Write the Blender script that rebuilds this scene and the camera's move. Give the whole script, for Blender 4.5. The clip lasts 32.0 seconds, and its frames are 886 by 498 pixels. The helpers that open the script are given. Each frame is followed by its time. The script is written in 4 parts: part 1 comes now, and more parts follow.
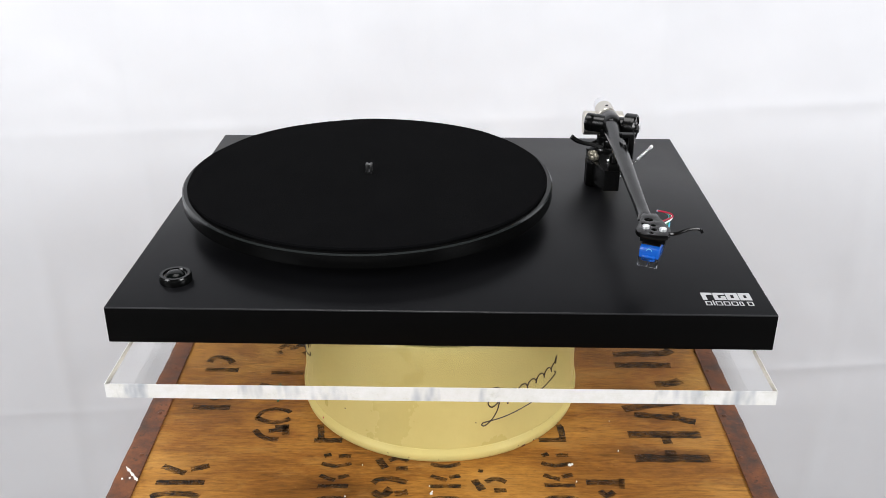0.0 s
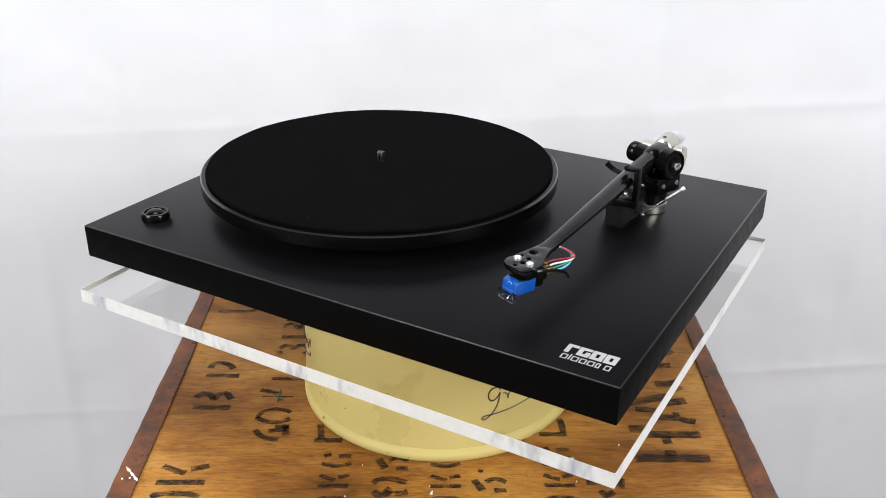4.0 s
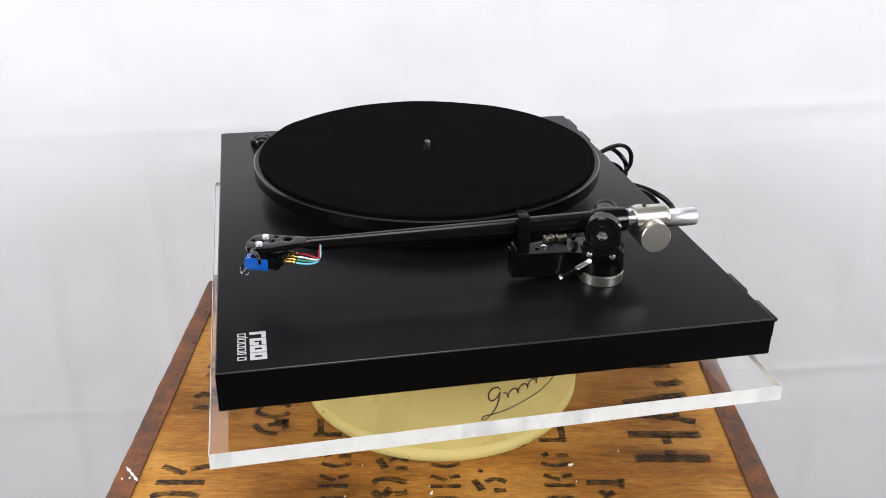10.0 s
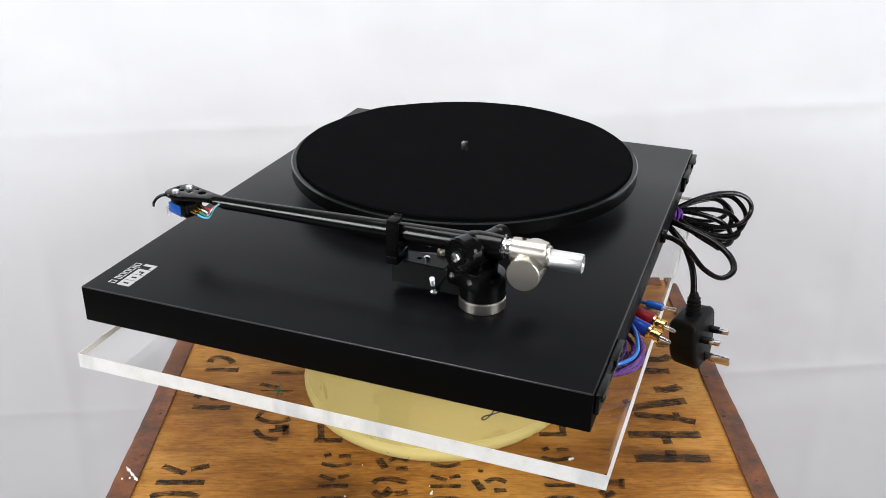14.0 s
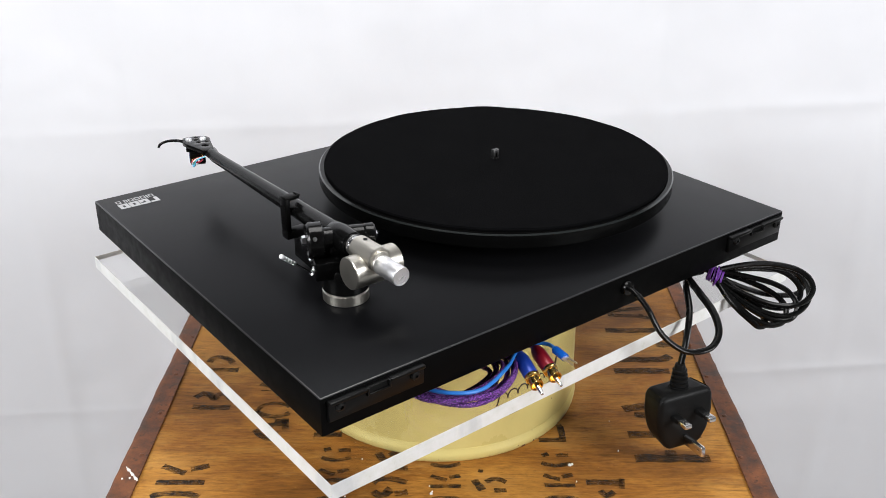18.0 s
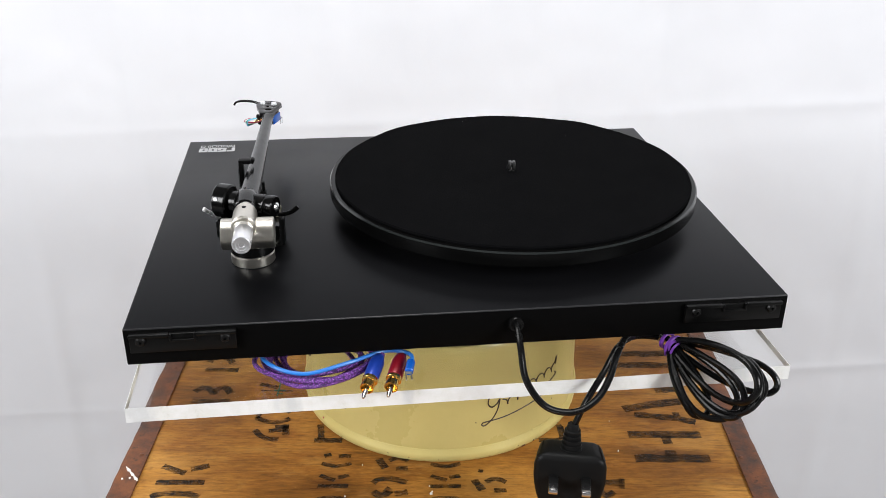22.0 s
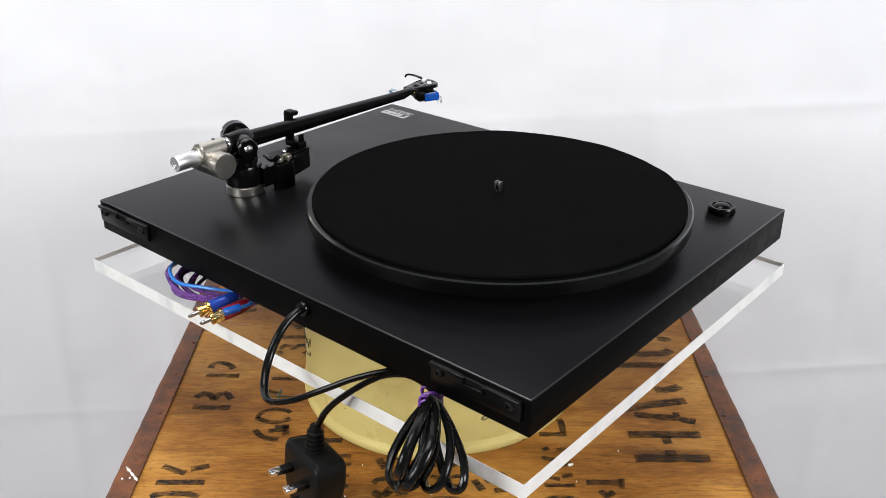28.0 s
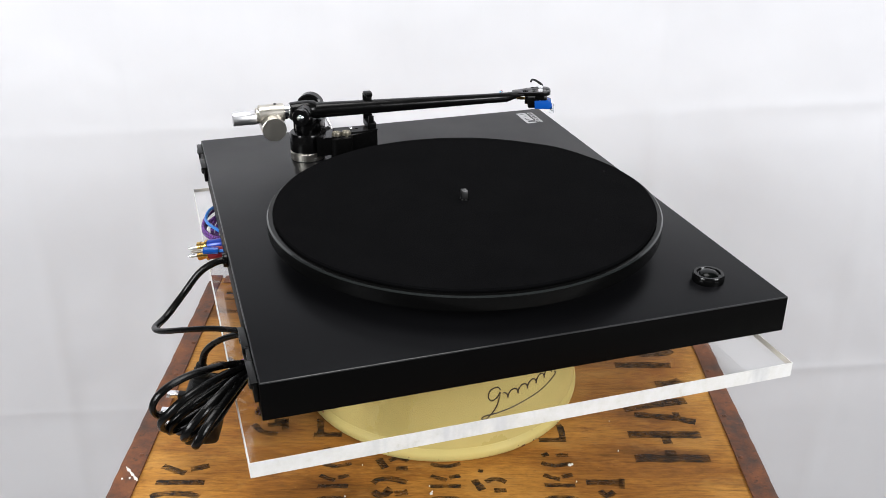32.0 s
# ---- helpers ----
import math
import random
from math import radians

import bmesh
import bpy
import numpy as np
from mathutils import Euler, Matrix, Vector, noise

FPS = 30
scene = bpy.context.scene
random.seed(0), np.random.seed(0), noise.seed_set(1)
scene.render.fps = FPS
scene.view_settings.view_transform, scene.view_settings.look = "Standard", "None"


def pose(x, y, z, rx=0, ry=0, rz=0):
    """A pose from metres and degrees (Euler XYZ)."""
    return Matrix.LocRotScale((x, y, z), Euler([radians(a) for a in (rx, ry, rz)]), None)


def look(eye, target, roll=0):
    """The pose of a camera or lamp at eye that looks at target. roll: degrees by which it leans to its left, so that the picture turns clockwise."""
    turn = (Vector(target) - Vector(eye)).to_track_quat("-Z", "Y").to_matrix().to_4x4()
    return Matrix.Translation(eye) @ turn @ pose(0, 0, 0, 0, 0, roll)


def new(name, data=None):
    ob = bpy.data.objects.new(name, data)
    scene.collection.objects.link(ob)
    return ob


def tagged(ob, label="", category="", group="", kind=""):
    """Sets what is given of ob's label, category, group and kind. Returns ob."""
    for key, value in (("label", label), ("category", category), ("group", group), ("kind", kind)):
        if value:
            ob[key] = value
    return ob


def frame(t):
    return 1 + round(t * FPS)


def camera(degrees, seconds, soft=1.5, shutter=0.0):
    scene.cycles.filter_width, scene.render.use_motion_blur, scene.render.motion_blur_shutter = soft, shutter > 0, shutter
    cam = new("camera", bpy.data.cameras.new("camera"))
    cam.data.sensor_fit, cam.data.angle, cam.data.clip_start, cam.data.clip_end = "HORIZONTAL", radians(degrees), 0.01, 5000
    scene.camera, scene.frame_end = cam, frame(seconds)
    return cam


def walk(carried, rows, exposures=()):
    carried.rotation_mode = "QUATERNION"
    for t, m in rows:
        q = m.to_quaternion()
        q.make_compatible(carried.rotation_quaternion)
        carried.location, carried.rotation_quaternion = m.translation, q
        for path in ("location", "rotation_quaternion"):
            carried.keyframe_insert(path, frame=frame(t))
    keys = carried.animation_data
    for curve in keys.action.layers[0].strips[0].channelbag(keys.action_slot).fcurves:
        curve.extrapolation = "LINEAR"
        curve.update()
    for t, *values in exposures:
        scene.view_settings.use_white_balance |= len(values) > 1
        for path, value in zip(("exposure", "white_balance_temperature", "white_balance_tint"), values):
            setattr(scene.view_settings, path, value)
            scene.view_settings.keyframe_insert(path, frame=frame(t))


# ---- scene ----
# Heights: the floor is 0, the crate's lid 0.5987, the player's top face 0.767.
LID, TOP = 0.5987, 0.767

# ---- camera ----
cam = camera(50.20, 32.0, soft=0.65)
EYE = Vector((0.0, -0.72751, TOP + 0.30933))
PITCH, YAW = 0.44791, 0.00274
AHEAD = Vector((math.sin(YAW) * math.cos(PITCH), math.cos(YAW) * math.cos(PITCH), -math.sin(PITCH)))
VIEW = look(EYE, EYE + AHEAD, 0.344)
walk(cam, [(0.0, VIEW), (32.0, VIEW)], exposures=[(0.0, 0.36), (32.0, 0.36)])

# ---- light: out-of-view softboxes overhead and at both sides, in a dark grey room ----
world = bpy.data.worlds.new("room_air")
scene.world = world
world.use_nodes = True
world.node_tree.nodes["Background"].inputs[0].default_value = (0.95, 0.97, 1.0, 1)
world.node_tree.nodes["Background"].inputs[1].default_value = 0.02


def softbox(name, eye, target, sx, sy, watts, colour):
    lamp = bpy.data.lights.new(name, "AREA")
    lamp.shape, lamp.size, lamp.size_y, lamp.energy, lamp.color = "RECTANGLE", sx, sy, watts, colour
    ob = new(name, lamp)
    ob.matrix_world = look(eye, target)
    return ob


softbox("unseen_softbox", (-0.15, 0.0, 2.2), (0.0, 0.0, 0.7), 0.8, 0.8, 12.5, (1.0, 0.995, 0.985))
softbox("unseen_softbox", (1.50, -1.20, 1.52), (0.0, 0.45, 0.15), 0.8, 0.8, 33, (0.975, 0.985, 1.0))
softbox("unseen_softbox", (-1.50, -1.20, 1.52), (0.0, 0.45, 0.15), 0.8, 0.8, 33, (0.975, 0.985, 1.0))

# an unseen lamp added behind the camera, for a streak along the arm tube
softbox("unseen_softbox", (0.0, -2.55, 0.85), (0.0, 0.3, 0.7), 1.2, 0.2, 0.5, (0.98, 0.99, 1.0))


# ---- mesh helpers ----
def finish(name, bm, material, angle=35):
    me = bpy.data.meshes.new(name)
    bmesh.ops.recalc_face_normals(bm, faces=bm.faces)
    bm.to_mesh(me)
    bm.free()
    for p in me.polygons:
        p.use_smooth = True
    me.set_sharp_from_angle(angle=radians(angle))
    me.materials.append(material)
    return me


def part(name, bm, material, parent, label=""):
    ob = new(name, finish(name, bm, material))
    ob.parent = parent
    if label:
        tagged(ob, label)
    return ob


def thing(name, bm, material, label, category, kind="", group=""):
    return tagged(new(name, finish(name, bm, material)), label, category, group, kind)


def group_thing(name, label, category, m=None):
    ob = new(name)
    ob.empty_display_size = 0.02
    if m is not None:
        ob.matrix_basis = m
    return tagged(ob, label, category)


def box(x0, x1, y0, y1, z0, z1, bevel=0.0, seg=2, bm=None, turn=None):
    made = bmesh.new()
    bmesh.ops.create_cube(made, size=1)
    bmesh.ops.transform(made, matrix=Matrix.Translation(((x0 + x1) / 2, (y0 + y1) / 2, (z0 + z1) / 2))
                        @ Matrix.Diagonal((x1 - x0, y1 - y0, z1 - z0, 1)), verts=made.verts)
    if bevel:
        bmesh.ops.bevel(made, geom=list(made.edges), offset=bevel, segments=seg, profile=0.5, affect="EDGES")
    if turn is not None:
        bmesh.ops.transform(made, matrix=turn, verts=made.verts)
    return joined(bm, made)


def joined(bm, made):
    if bm is None:
        return made
    me = bpy.data.meshes.new("joint")
    made.to_mesh(me)
    made.free()
    bm.from_mesh(me)
    bpy.data.meshes.remove(me)
    return bm


def lathe(profile, m=None, n=32, bm=None, cap=True):
    """Turns (radius, height) pairs round z, then sets the piece at m."""
    made = bmesh.new()
    rings = []
    for r, z in profile:
        if r < 1e-6:
            rings.append([made.verts.new((0, 0, z))])
        else:
            rings.append([made.verts.new((r * math.cos(2 * math.pi * i / n), r * math.sin(2 * math.pi * i / n), z)) for i in range(n)])
    for a, b in zip(rings, rings[1:]):
        for i in range(n):
            j = (i + 1) % n
            if len(a) == 1 and len(b) == 1:
                continue
            if len(a) == 1:
                made.faces.new((a[0], b[i], b[j]))
            elif len(b) == 1:
                made.faces.new((a[i], a[j], b[0]))
            else:
                made.faces.new((a[i], a[j], b[j], b[i]))
    if cap:
        for ring in (rings[0], rings[-1]):
            if len(ring) > 2:
                made.faces.new(ring)
    if m is not None:
        bmesh.ops.transform(made, matrix=m, verts=made.verts)
    return joined(bm, made)


def rod(r, h, e=0.0006):
    """The profile of a rod with eased ends."""
    return [(r - e, 0), (r, e), (r, h - e), (r - e, h)]


def along(a, b):
    """The pose at a whose z looks to b."""
    a, b = Vector(a), Vector(b)
    return Matrix.Translation(a) @ (b - a).to_track_quat("Z", "Y").to_matrix().to_4x4()


def bar(a, b, r, bm=None, n=16, e=0.0004):
    return lathe(rod(r, (Vector(b) - Vector(a)).length, e), along(a, b), n, bm)


def glide(points, steps=8, closed=False):
    """A smooth line through the points."""
    p = [Vector(q) for q in points]
    out, n = [], len(p)
    for i in range(n if closed else n - 1):
        a, b, c, d = (p[(i + k) % n] if closed else p[min(max(i + k, 0), n - 1)] for k in (-1, 0, 1, 2))
        for s in range(steps):
            t = s / steps
            out.append(0.5 * (2 * b + (c - a) * t + (2 * a - 5 * b + 4 * c - d) * t * t + (3 * b - a - 3 * c + d) * t ** 3))
    if not closed:
        out.append(p[-1])
    return out


def tube(points, r, n=10, bm=None, closed=False, flat=1.0):
    """A cable along the points. r: a radius or a rule of 0 to 1; flat: its height against its width."""
    made = bmesh.new()
    rings, side = [], None
    m = len(points)
    for i, p in enumerate(points):
        a = points[(i - 1) % m] if closed or i else points[0]
        b = points[(i + 1) % m] if closed or i < m - 1 else points[-1]
        way = (b - a).normalized()
        side = way.orthogonal() if side is None else side - way * side.dot(way)
        side.normalize()
        up = way.cross(side)
        k = r(i / (m - 1)) if callable(r) else r
        rings.append([made.verts.new(p + side * (k * math.cos(2 * math.pi * j / n)) + up * (k * flat * math.sin(2 * math.pi * j / n))) for j in range(n)])
    pairs = list(zip(rings, rings[1:]))
    for a, b in pairs:
        for j in range(n):
            made.faces.new((a[j], a[(j + 1) % n], b[(j + 1) % n], b[j]))
    if closed:
        a, b = rings[-1], rings[0]
        off = min(range(n), key=lambda k: (a[0].co - b[k].co).length)
        for j in range(n):
            made.faces.new((a[j], a[(j + 1) % n], b[(j + 1 + off) % n], b[(j + off) % n]))
    else:
        made.faces.new(rings[0])
        made.faces.new(rings[-1])
    return joined(bm, made)


def plate(outer, holes, z0, z1, bm=None):
    """A flat piece with an outline and round holes through it. holes: (x, y, radius)."""
    made = bmesh.new()
    loops = [[Vector((x, y, z0)) for x, y in outer]]
    for hx, hy, hr in holes:
        loops.append([Vector((hx + hr * math.cos(k * math.pi / 7), hy + hr * math.sin(k * math.pi / 7), z0)) for k in range(14)])
    edges = []
    for loop in loops:
        vs = [made.verts.new(v) for v in loop]
        edges += [made.edges.new((vs[i], vs[(i + 1) % len(vs)])) for i in range(len(vs))]
    bmesh.ops.triangle_fill(made, edges=edges, use_beauty=True, use_dissolve=False)
    out = bmesh.ops.extrude_face_region(made, geom=list(made.faces))
    bmesh.ops.translate(made, verts=[v for v in out["geom"] if isinstance(v, bmesh.types.BMVert)], vec=(0, 0, z1 - z0))
    return joined(bm, made)


# ---- materials ----
def material(name, colour, rough=0.5, metal=0.0, spec=0.5):
    m = bpy.data.materials.new(name)
    m.use_nodes = True
    b = m.node_tree.nodes["Principled BSDF"]
    b.inputs["Base Color"].default_value = (*colour, 1)
    b.inputs["Roughness"].default_value = rough
    b.inputs["Metallic"].default_value = metal
    b.inputs["Specular IOR Level"].default_value = spec
    return m


def node(m, kind, **values):
    n = m.node_tree.nodes.new(kind)
    for key, value in values.items():
        n.inputs[key.replace("_", " ")].default_value = value
    return n


def wire(m, a, b):
    m.node_tree.links.new(a, b)


def place(m, scale=(1, 1, 1)):
    t = m.node_tree.nodes.new("ShaderNodeTexCoord")
    p = node(m, "ShaderNodeMapping")
    p.inputs["Scale"].default_value = scale
    wire(m, t.outputs["Object"], p.inputs["Vector"])
    return p.outputs["Vector"]


def noise_of(m, scale, detail=4, rough=0.55, stretch=(1, 1, 1), distort=0.0):
    n = node(m, "ShaderNodeTexNoise", Scale=scale, Detail=detail, Roughness=rough, Distortion=distort)
    wire(m, place(m, stretch), n.inputs["Vector"])
    return n.outputs["Fac"]


def ramp(m, fac, stops):
    r = m.node_tree.nodes.new("ShaderNodeValToRGB")
    while len(r.color_ramp.elements) < len(stops):
        r.color_ramp.elements.new(0.5)
    for e, (at, c) in zip(r.color_ramp.elements, stops):
        e.position, e.color = at, (*c, 1) if len(c) == 3 else c
    wire(m, fac, r.inputs["Fac"])
    return r.outputs["Color"]


def grey(v):
    return (v, v, v)


def mixed(m, fac, a, b, mode="MIX"):
    n = m.node_tree.nodes.new("ShaderNodeMix")
    n.data_type, n.blend_type = "RGBA", mode
    for socket, value in ((n.inputs[0], fac), (n.inputs[6], a), (n.inputs[7], b)):
        if hasattr(value, "is_output"):
            wire(m, value, socket)
        else:
            socket.default_value = value if not isinstance(value, tuple) else (*value, 1)
    return n.outputs[2]


def surface(m, colour=None, rough=None, height=None, strength=0.2, distance=0.001):
    b = m.node_tree.nodes["Principled BSDF"]
    if colour is not None:
        wire(m, colour, b.inputs["Base Color"])
    if rough is not None:
        wire(m, rough, b.inputs["Roughness"])
    if height is not None:
        bump = node(m, "ShaderNodeBump", Strength=strength, Distance=distance)
        wire(m, height, bump.inputs["Height"])
        wire(m, bump.outputs["Normal"], b.inputs["Normal"])
    return m


def black_laminate():
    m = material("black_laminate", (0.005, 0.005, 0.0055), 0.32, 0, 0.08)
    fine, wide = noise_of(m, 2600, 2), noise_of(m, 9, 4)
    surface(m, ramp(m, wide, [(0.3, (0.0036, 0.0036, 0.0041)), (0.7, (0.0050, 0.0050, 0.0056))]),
            ramp(m, wide, [(0.3, grey(0.28)), (0.75, grey(0.36))]), fine, 0.12, 0.0002)
    b = m.node_tree.nodes["Principled BSDF"]
    b.inputs["Specular Tint"].default_value = (0.90, 0.94, 1.0, 1)
    return m


def felt():
    m = material("black_felt", (0.005, 0.005, 0.0055), 1.0, 0, 0.02)
    a, b = noise_of(m, 900, 3, 0.7), noise_of(m, 35, 5, 0.6)
    surface(m, ramp(m, b, [(0.3, (0.0022, 0.0022, 0.0025)), (0.75, (0.0034, 0.0034, 0.0037))]), None, a, 0.5, 0.0006)
    s = m.node_tree.nodes["Principled BSDF"]
    s.inputs["Sheen Weight"].default_value = 0.0
    return m


def dark_glass():
    m = material("painted_glass", (0.0014, 0.0019, 0.0018), 0.15, 0, 0.14)
    surface(m, None, ramp(m, noise_of(m, 60, 3), [(0.3, grey(0.13)), (0.7, grey(0.22))]))
    return m


def black_plastic(name="black_plastic", base=0.0022, rough=0.34, spec=0.09):
    m = material(name, grey(base), rough, 0, spec)
    surface(m, None, ramp(m, noise_of(m, 120, 3), [(0.3, grey(rough - 0.06)), (0.7, grey(rough + 0.05))]),
            noise_of(m, 3000, 2), 0.03, 0.0001)
    return m


def steel(name="brushed_nickel", colour=(0.62, 0.59, 0.53), rough=0.33, grain=(1, 1, 1)):
    m = material(name, colour, rough, 1.0)
    n = noise_of(m, 90, 2, 0.5, grain)
    surface(m, None, ramp(m, n, [(0.3, grey(rough - 0.03)), (0.7, grey(rough + 0.04))]))
    return m


def gold():
    return steel("gold_plate", (0.85, 0.55, 0.16), 0.2)


def clear_acrylic():
    m = material("clear_acrylic", (0.985, 0.99, 0.985), 0.02, 0, 0.5)
    b = m.node_tree.nodes["Principled BSDF"]
    b.inputs["Transmission Weight"].default_value = 1.0
    b.inputs["IOR"].default_value = 1.49
    surface(m, None, ramp(m, noise_of(m, 14, 5, 0.6), [(0.45, grey(0.0)), (0.8, grey(0.05))]))
    return m


def sawn_acrylic(name="sawn_acrylic_edge", refraction=0.25):
    """Rough-sawn acrylic: whitish, yellowed scuffs and saw marks; grey-blue blotches paint in refracted letters."""
    m = material(name, (0.86, 0.88, 0.85), 0.4, 0, 0.5)
    saw = noise_of(m, 240, 5, 0.7, (1, 1, 4))
    letter_image, scuff = noise_of(m, 26, 4, 0.6, (1, 1, 0.3)), noise_of(m, 90, 5, 0.7)
    c = ramp(m, scuff, [(0.26, (0.70, 0.70, 0.64)), (0.38, (0.81, 0.81, 0.78)), (0.6, (0.87, 0.87, 0.86))])
    c = mixed(m, ramp(m, letter_image, [(0.56, grey(0.0)), (0.66, grey(refraction))]), c, (0.30, 0.34, 0.41))
    surface(m, c, None, saw, 0.4, 0.0008)
    tree = m.node_tree
    through_light, blend = tree.nodes.new("ShaderNodeBsdfTranslucent"), tree.nodes.new("ShaderNodeMixShader")
    wire(m, c, through_light.inputs["Color"])
    blend.inputs[0].default_value = 0.12
    wire(m, tree.nodes["Principled BSDF"].outputs[0], blend.inputs[1])
    wire(m, through_light.outputs[0], blend.inputs[2])
    wire(m, blend.outputs[0], tree.nodes["Material Output"].inputs["Surface"])
    return m


def plywood():
    """Old rotary-cut ply: honey brown, with dark streaks, yellow patches, knots of grime and open pores."""
    m = material("tea_chest_plywood", (0.2, 0.1, 0.03), 0.5, 0, 0.22)
    grain = noise_of(m, 13, 10, 0.70, (1.0, 8, 1), 1.3)
    fibre = noise_of(m, 42, 6, 0.65, (0.8, 14, 1), 0.5)
    blotch = noise_of(m, 7.5, 6, 0.62, (0.8, 1.7, 1), 0.4)
    c = ramp(m, grain, [(0.30, (0.040, 0.012, 0.0012)), (0.43, (0.195, 0.074, 0.011)), (0.57, (0.365, 0.163, 0.028)), (0.74, (0.56, 0.290, 0.064))])
    c = mixed(m, 0.72, c, ramp(m, blotch, [(0.32, (0.070, 0.021, 0.0022)), (0.45, (0.265, 0.104, 0.0155)), (0.58, (0.455, 0.212, 0.040)), (0.76, (0.63, 0.355, 0.088))]))
    c = mixed(m, ramp(m, fibre, [(0.54, grey(0.0)), (0.70, grey(0.5))]), c, (0.082, 0.029, 0.006))
    c = mixed(m, ramp(m, noise_of(m, 5.5, 5, 0.6, (0.5, 5, 1), 1.2), [(0.58, grey(0.0)), (0.68, grey(0.55))]), c, (0.0578, 0.0182, 0.0022))
    c = mixed(m, ramp(m, noise_of(m, 46, 3, 0.6), [(0.66, grey(0)), (0.74, grey(0.55))]), c, (0.1169, 0.0412, 0.0071))
    c = mixed(m, ramp(m, noise_of(m, 260, 3, 0.6), [(0.70, grey(0)), (0.76, grey(0.35))]), c, (0.6870, 0.4005, 0.0717))
    fine = noise_of(m, 170, 6, 0.75, (0.5, 2.6, 1))
    c = mixed(m, 0.62, c, ramp(m, fine, [(0.32, (0.42, 0.36, 0.30)), (0.5, (1.0, 1.0, 1.0)), (0.68, (1.45, 1.42, 1.35))]), "MULTIPLY")
    c = mixed(m, ramp(m, noise_of(m, 16, 6, 0.7, (0.7, 1.6, 1)), [(0.54, grey(0)), (0.68, grey(0.55))]), c, (0.43, 0.225, 0.062))
    c = mixed(m, ramp(m, noise_of(m, 8, 5, 0.65, (1.0, 1.3, 1), 0.6), [(0.60, grey(0)), (0.72, grey(0.5))]), c, (0.25, 0.078, 0.012))
    c = mixed(m, ramp(m, noise_of(m, 22, 6, 0.7, (0.25, 3.5, 1), 1.0), [(0.61, grey(0)), (0.70, grey(0.55))]), c, (0.075, 0.027, 0.006))
    dots = node(m, "ShaderNodeTexVoronoi", Scale=30)
    wire(m, place(m), dots.inputs["Vector"])
    c = mixed(m, ramp(m, dots.outputs["Distance"], [(0.010, grey(0.8)), (0.022, grey(0))]), c, (0.68, 0.60, 0.46))
    # scratches and scuffs that run every way
    for turn, scale, wet in ((25, 30, 0.5), (-50, 26, 0.4), (80, 34, 0.45)):
        n = node(m, "ShaderNodeTexNoise", Scale=scale, Detail=5, Roughness=0.6)
        p = node(m, "ShaderNodeMapping")
        p.inputs["Scale"].default_value = (0.35, 14, 1)
        p.inputs["Rotation"].default_value = (0, 0, radians(turn))
        wire(m, place(m), p.inputs["Vector"])
        wire(m, p.outputs["Vector"], n.inputs["Vector"])
        c = mixed(m, ramp(m, n.outputs["Fac"], [(0.69, grey(0)), (0.72, grey(wet))]), c, (0.42, 0.26, 0.085))
    surface(m, c, ramp(m, grain, [(0.3, grey(0.50)), (0.7, grey(0.66))]), mixed(m, 0.5, fibre, fine), 0.5, 0.0008)
    return m


def rusty_tin():
    m = material("rusty_painted_tin", (0.16, 0.055, 0.03), 0.55)
    a, b = noise_of(m, 42, 7, 0.7), noise_of(m, 220, 4, 0.6)
    c = ramp(m, a, [(0.34, (0.034, 0.012, 0.004)), (0.5, (0.115, 0.036, 0.011)), (0.68, (0.205, 0.070, 0.022))])
    c = mixed(m, ramp(m, b, [(0.58, grey(0)), (0.70, grey(0.8))]), c, (0.022, 0.009, 0.005))
    c = mixed(m, ramp(m, noise_of(m, 340, 4, 0.7), [(0.64, grey(0)), (0.72, grey(0.7))]), c, (0.26, 0.11, 0.045))
    surface(m, c, ramp(m, a, [(0.3, grey(0.45)), (0.7, grey(0.68))]), a, 0.5, 0.0015)
    return m


def cream_enamel():
    m = material("cream_enamel", (0.68, 0.58, 0.25), 0.28, 0, 0.5)
    wide, small = noise_of(m, 16, 6, 0.65, (1, 1, 0.7)), noise_of(m, 110, 4, 0.55)
    c = ramp(m, wide, [(0.3, (0.515, 0.425, 0.152)), (0.7, (0.585, 0.49, 0.188))])
    c = mixed(m, ramp(m, small, [(0.755, grey(0)), (0.775, grey(0.7))]), c, (0.22, 0.15, 0.06))
    surface(m, c, ramp(m, wide, [(0.3, grey(0.24)), (0.7, grey(0.36))]), wide, 0.05, 0.002)
    return m


def chipped_enamel():
    """The drum's foot, where the enamel is knocked through to dark metal along the rim."""
    m = material("chipped_cream_enamel", (0.61, 0.51, 0.21), 0.3, 0, 0.5)
    n = noise_of(m, 130, 6, 0.62)
    c = mixed(m, ramp(m, n, [(0.68, grey(0)), (0.72, grey(0.8))]), (0.555, 0.465, 0.175), (0.10, 0.065, 0.04))
    surface(m, c, None, n, 0.3, 0.0008)
    return m


def white_cloth():
    m = material("white_cotton", (0.67, 0.675, 0.705), 0.9, 0, 0.2)
    weave, wide = noise_of(m, 700, 2), noise_of(m, 3.2, 5, 0.6)
    surface(m, ramp(m, wide, [(0.3, (0.675, 0.68, 0.71)), (0.7, (0.705, 0.71, 0.74))]), None, weave, 0.15, 0.0004)
    return m


def plain_wall(name, colour):
    m = material(name, colour, 0.8)
    n = noise_of(m, 30, 5)
    surface(m, ramp(m, noise_of(m, 1.5, 4), [(0.3, tuple(c * 0.94 for c in colour)), (0.7, colour)]), None, n, 0.1, 0.002)
    return m


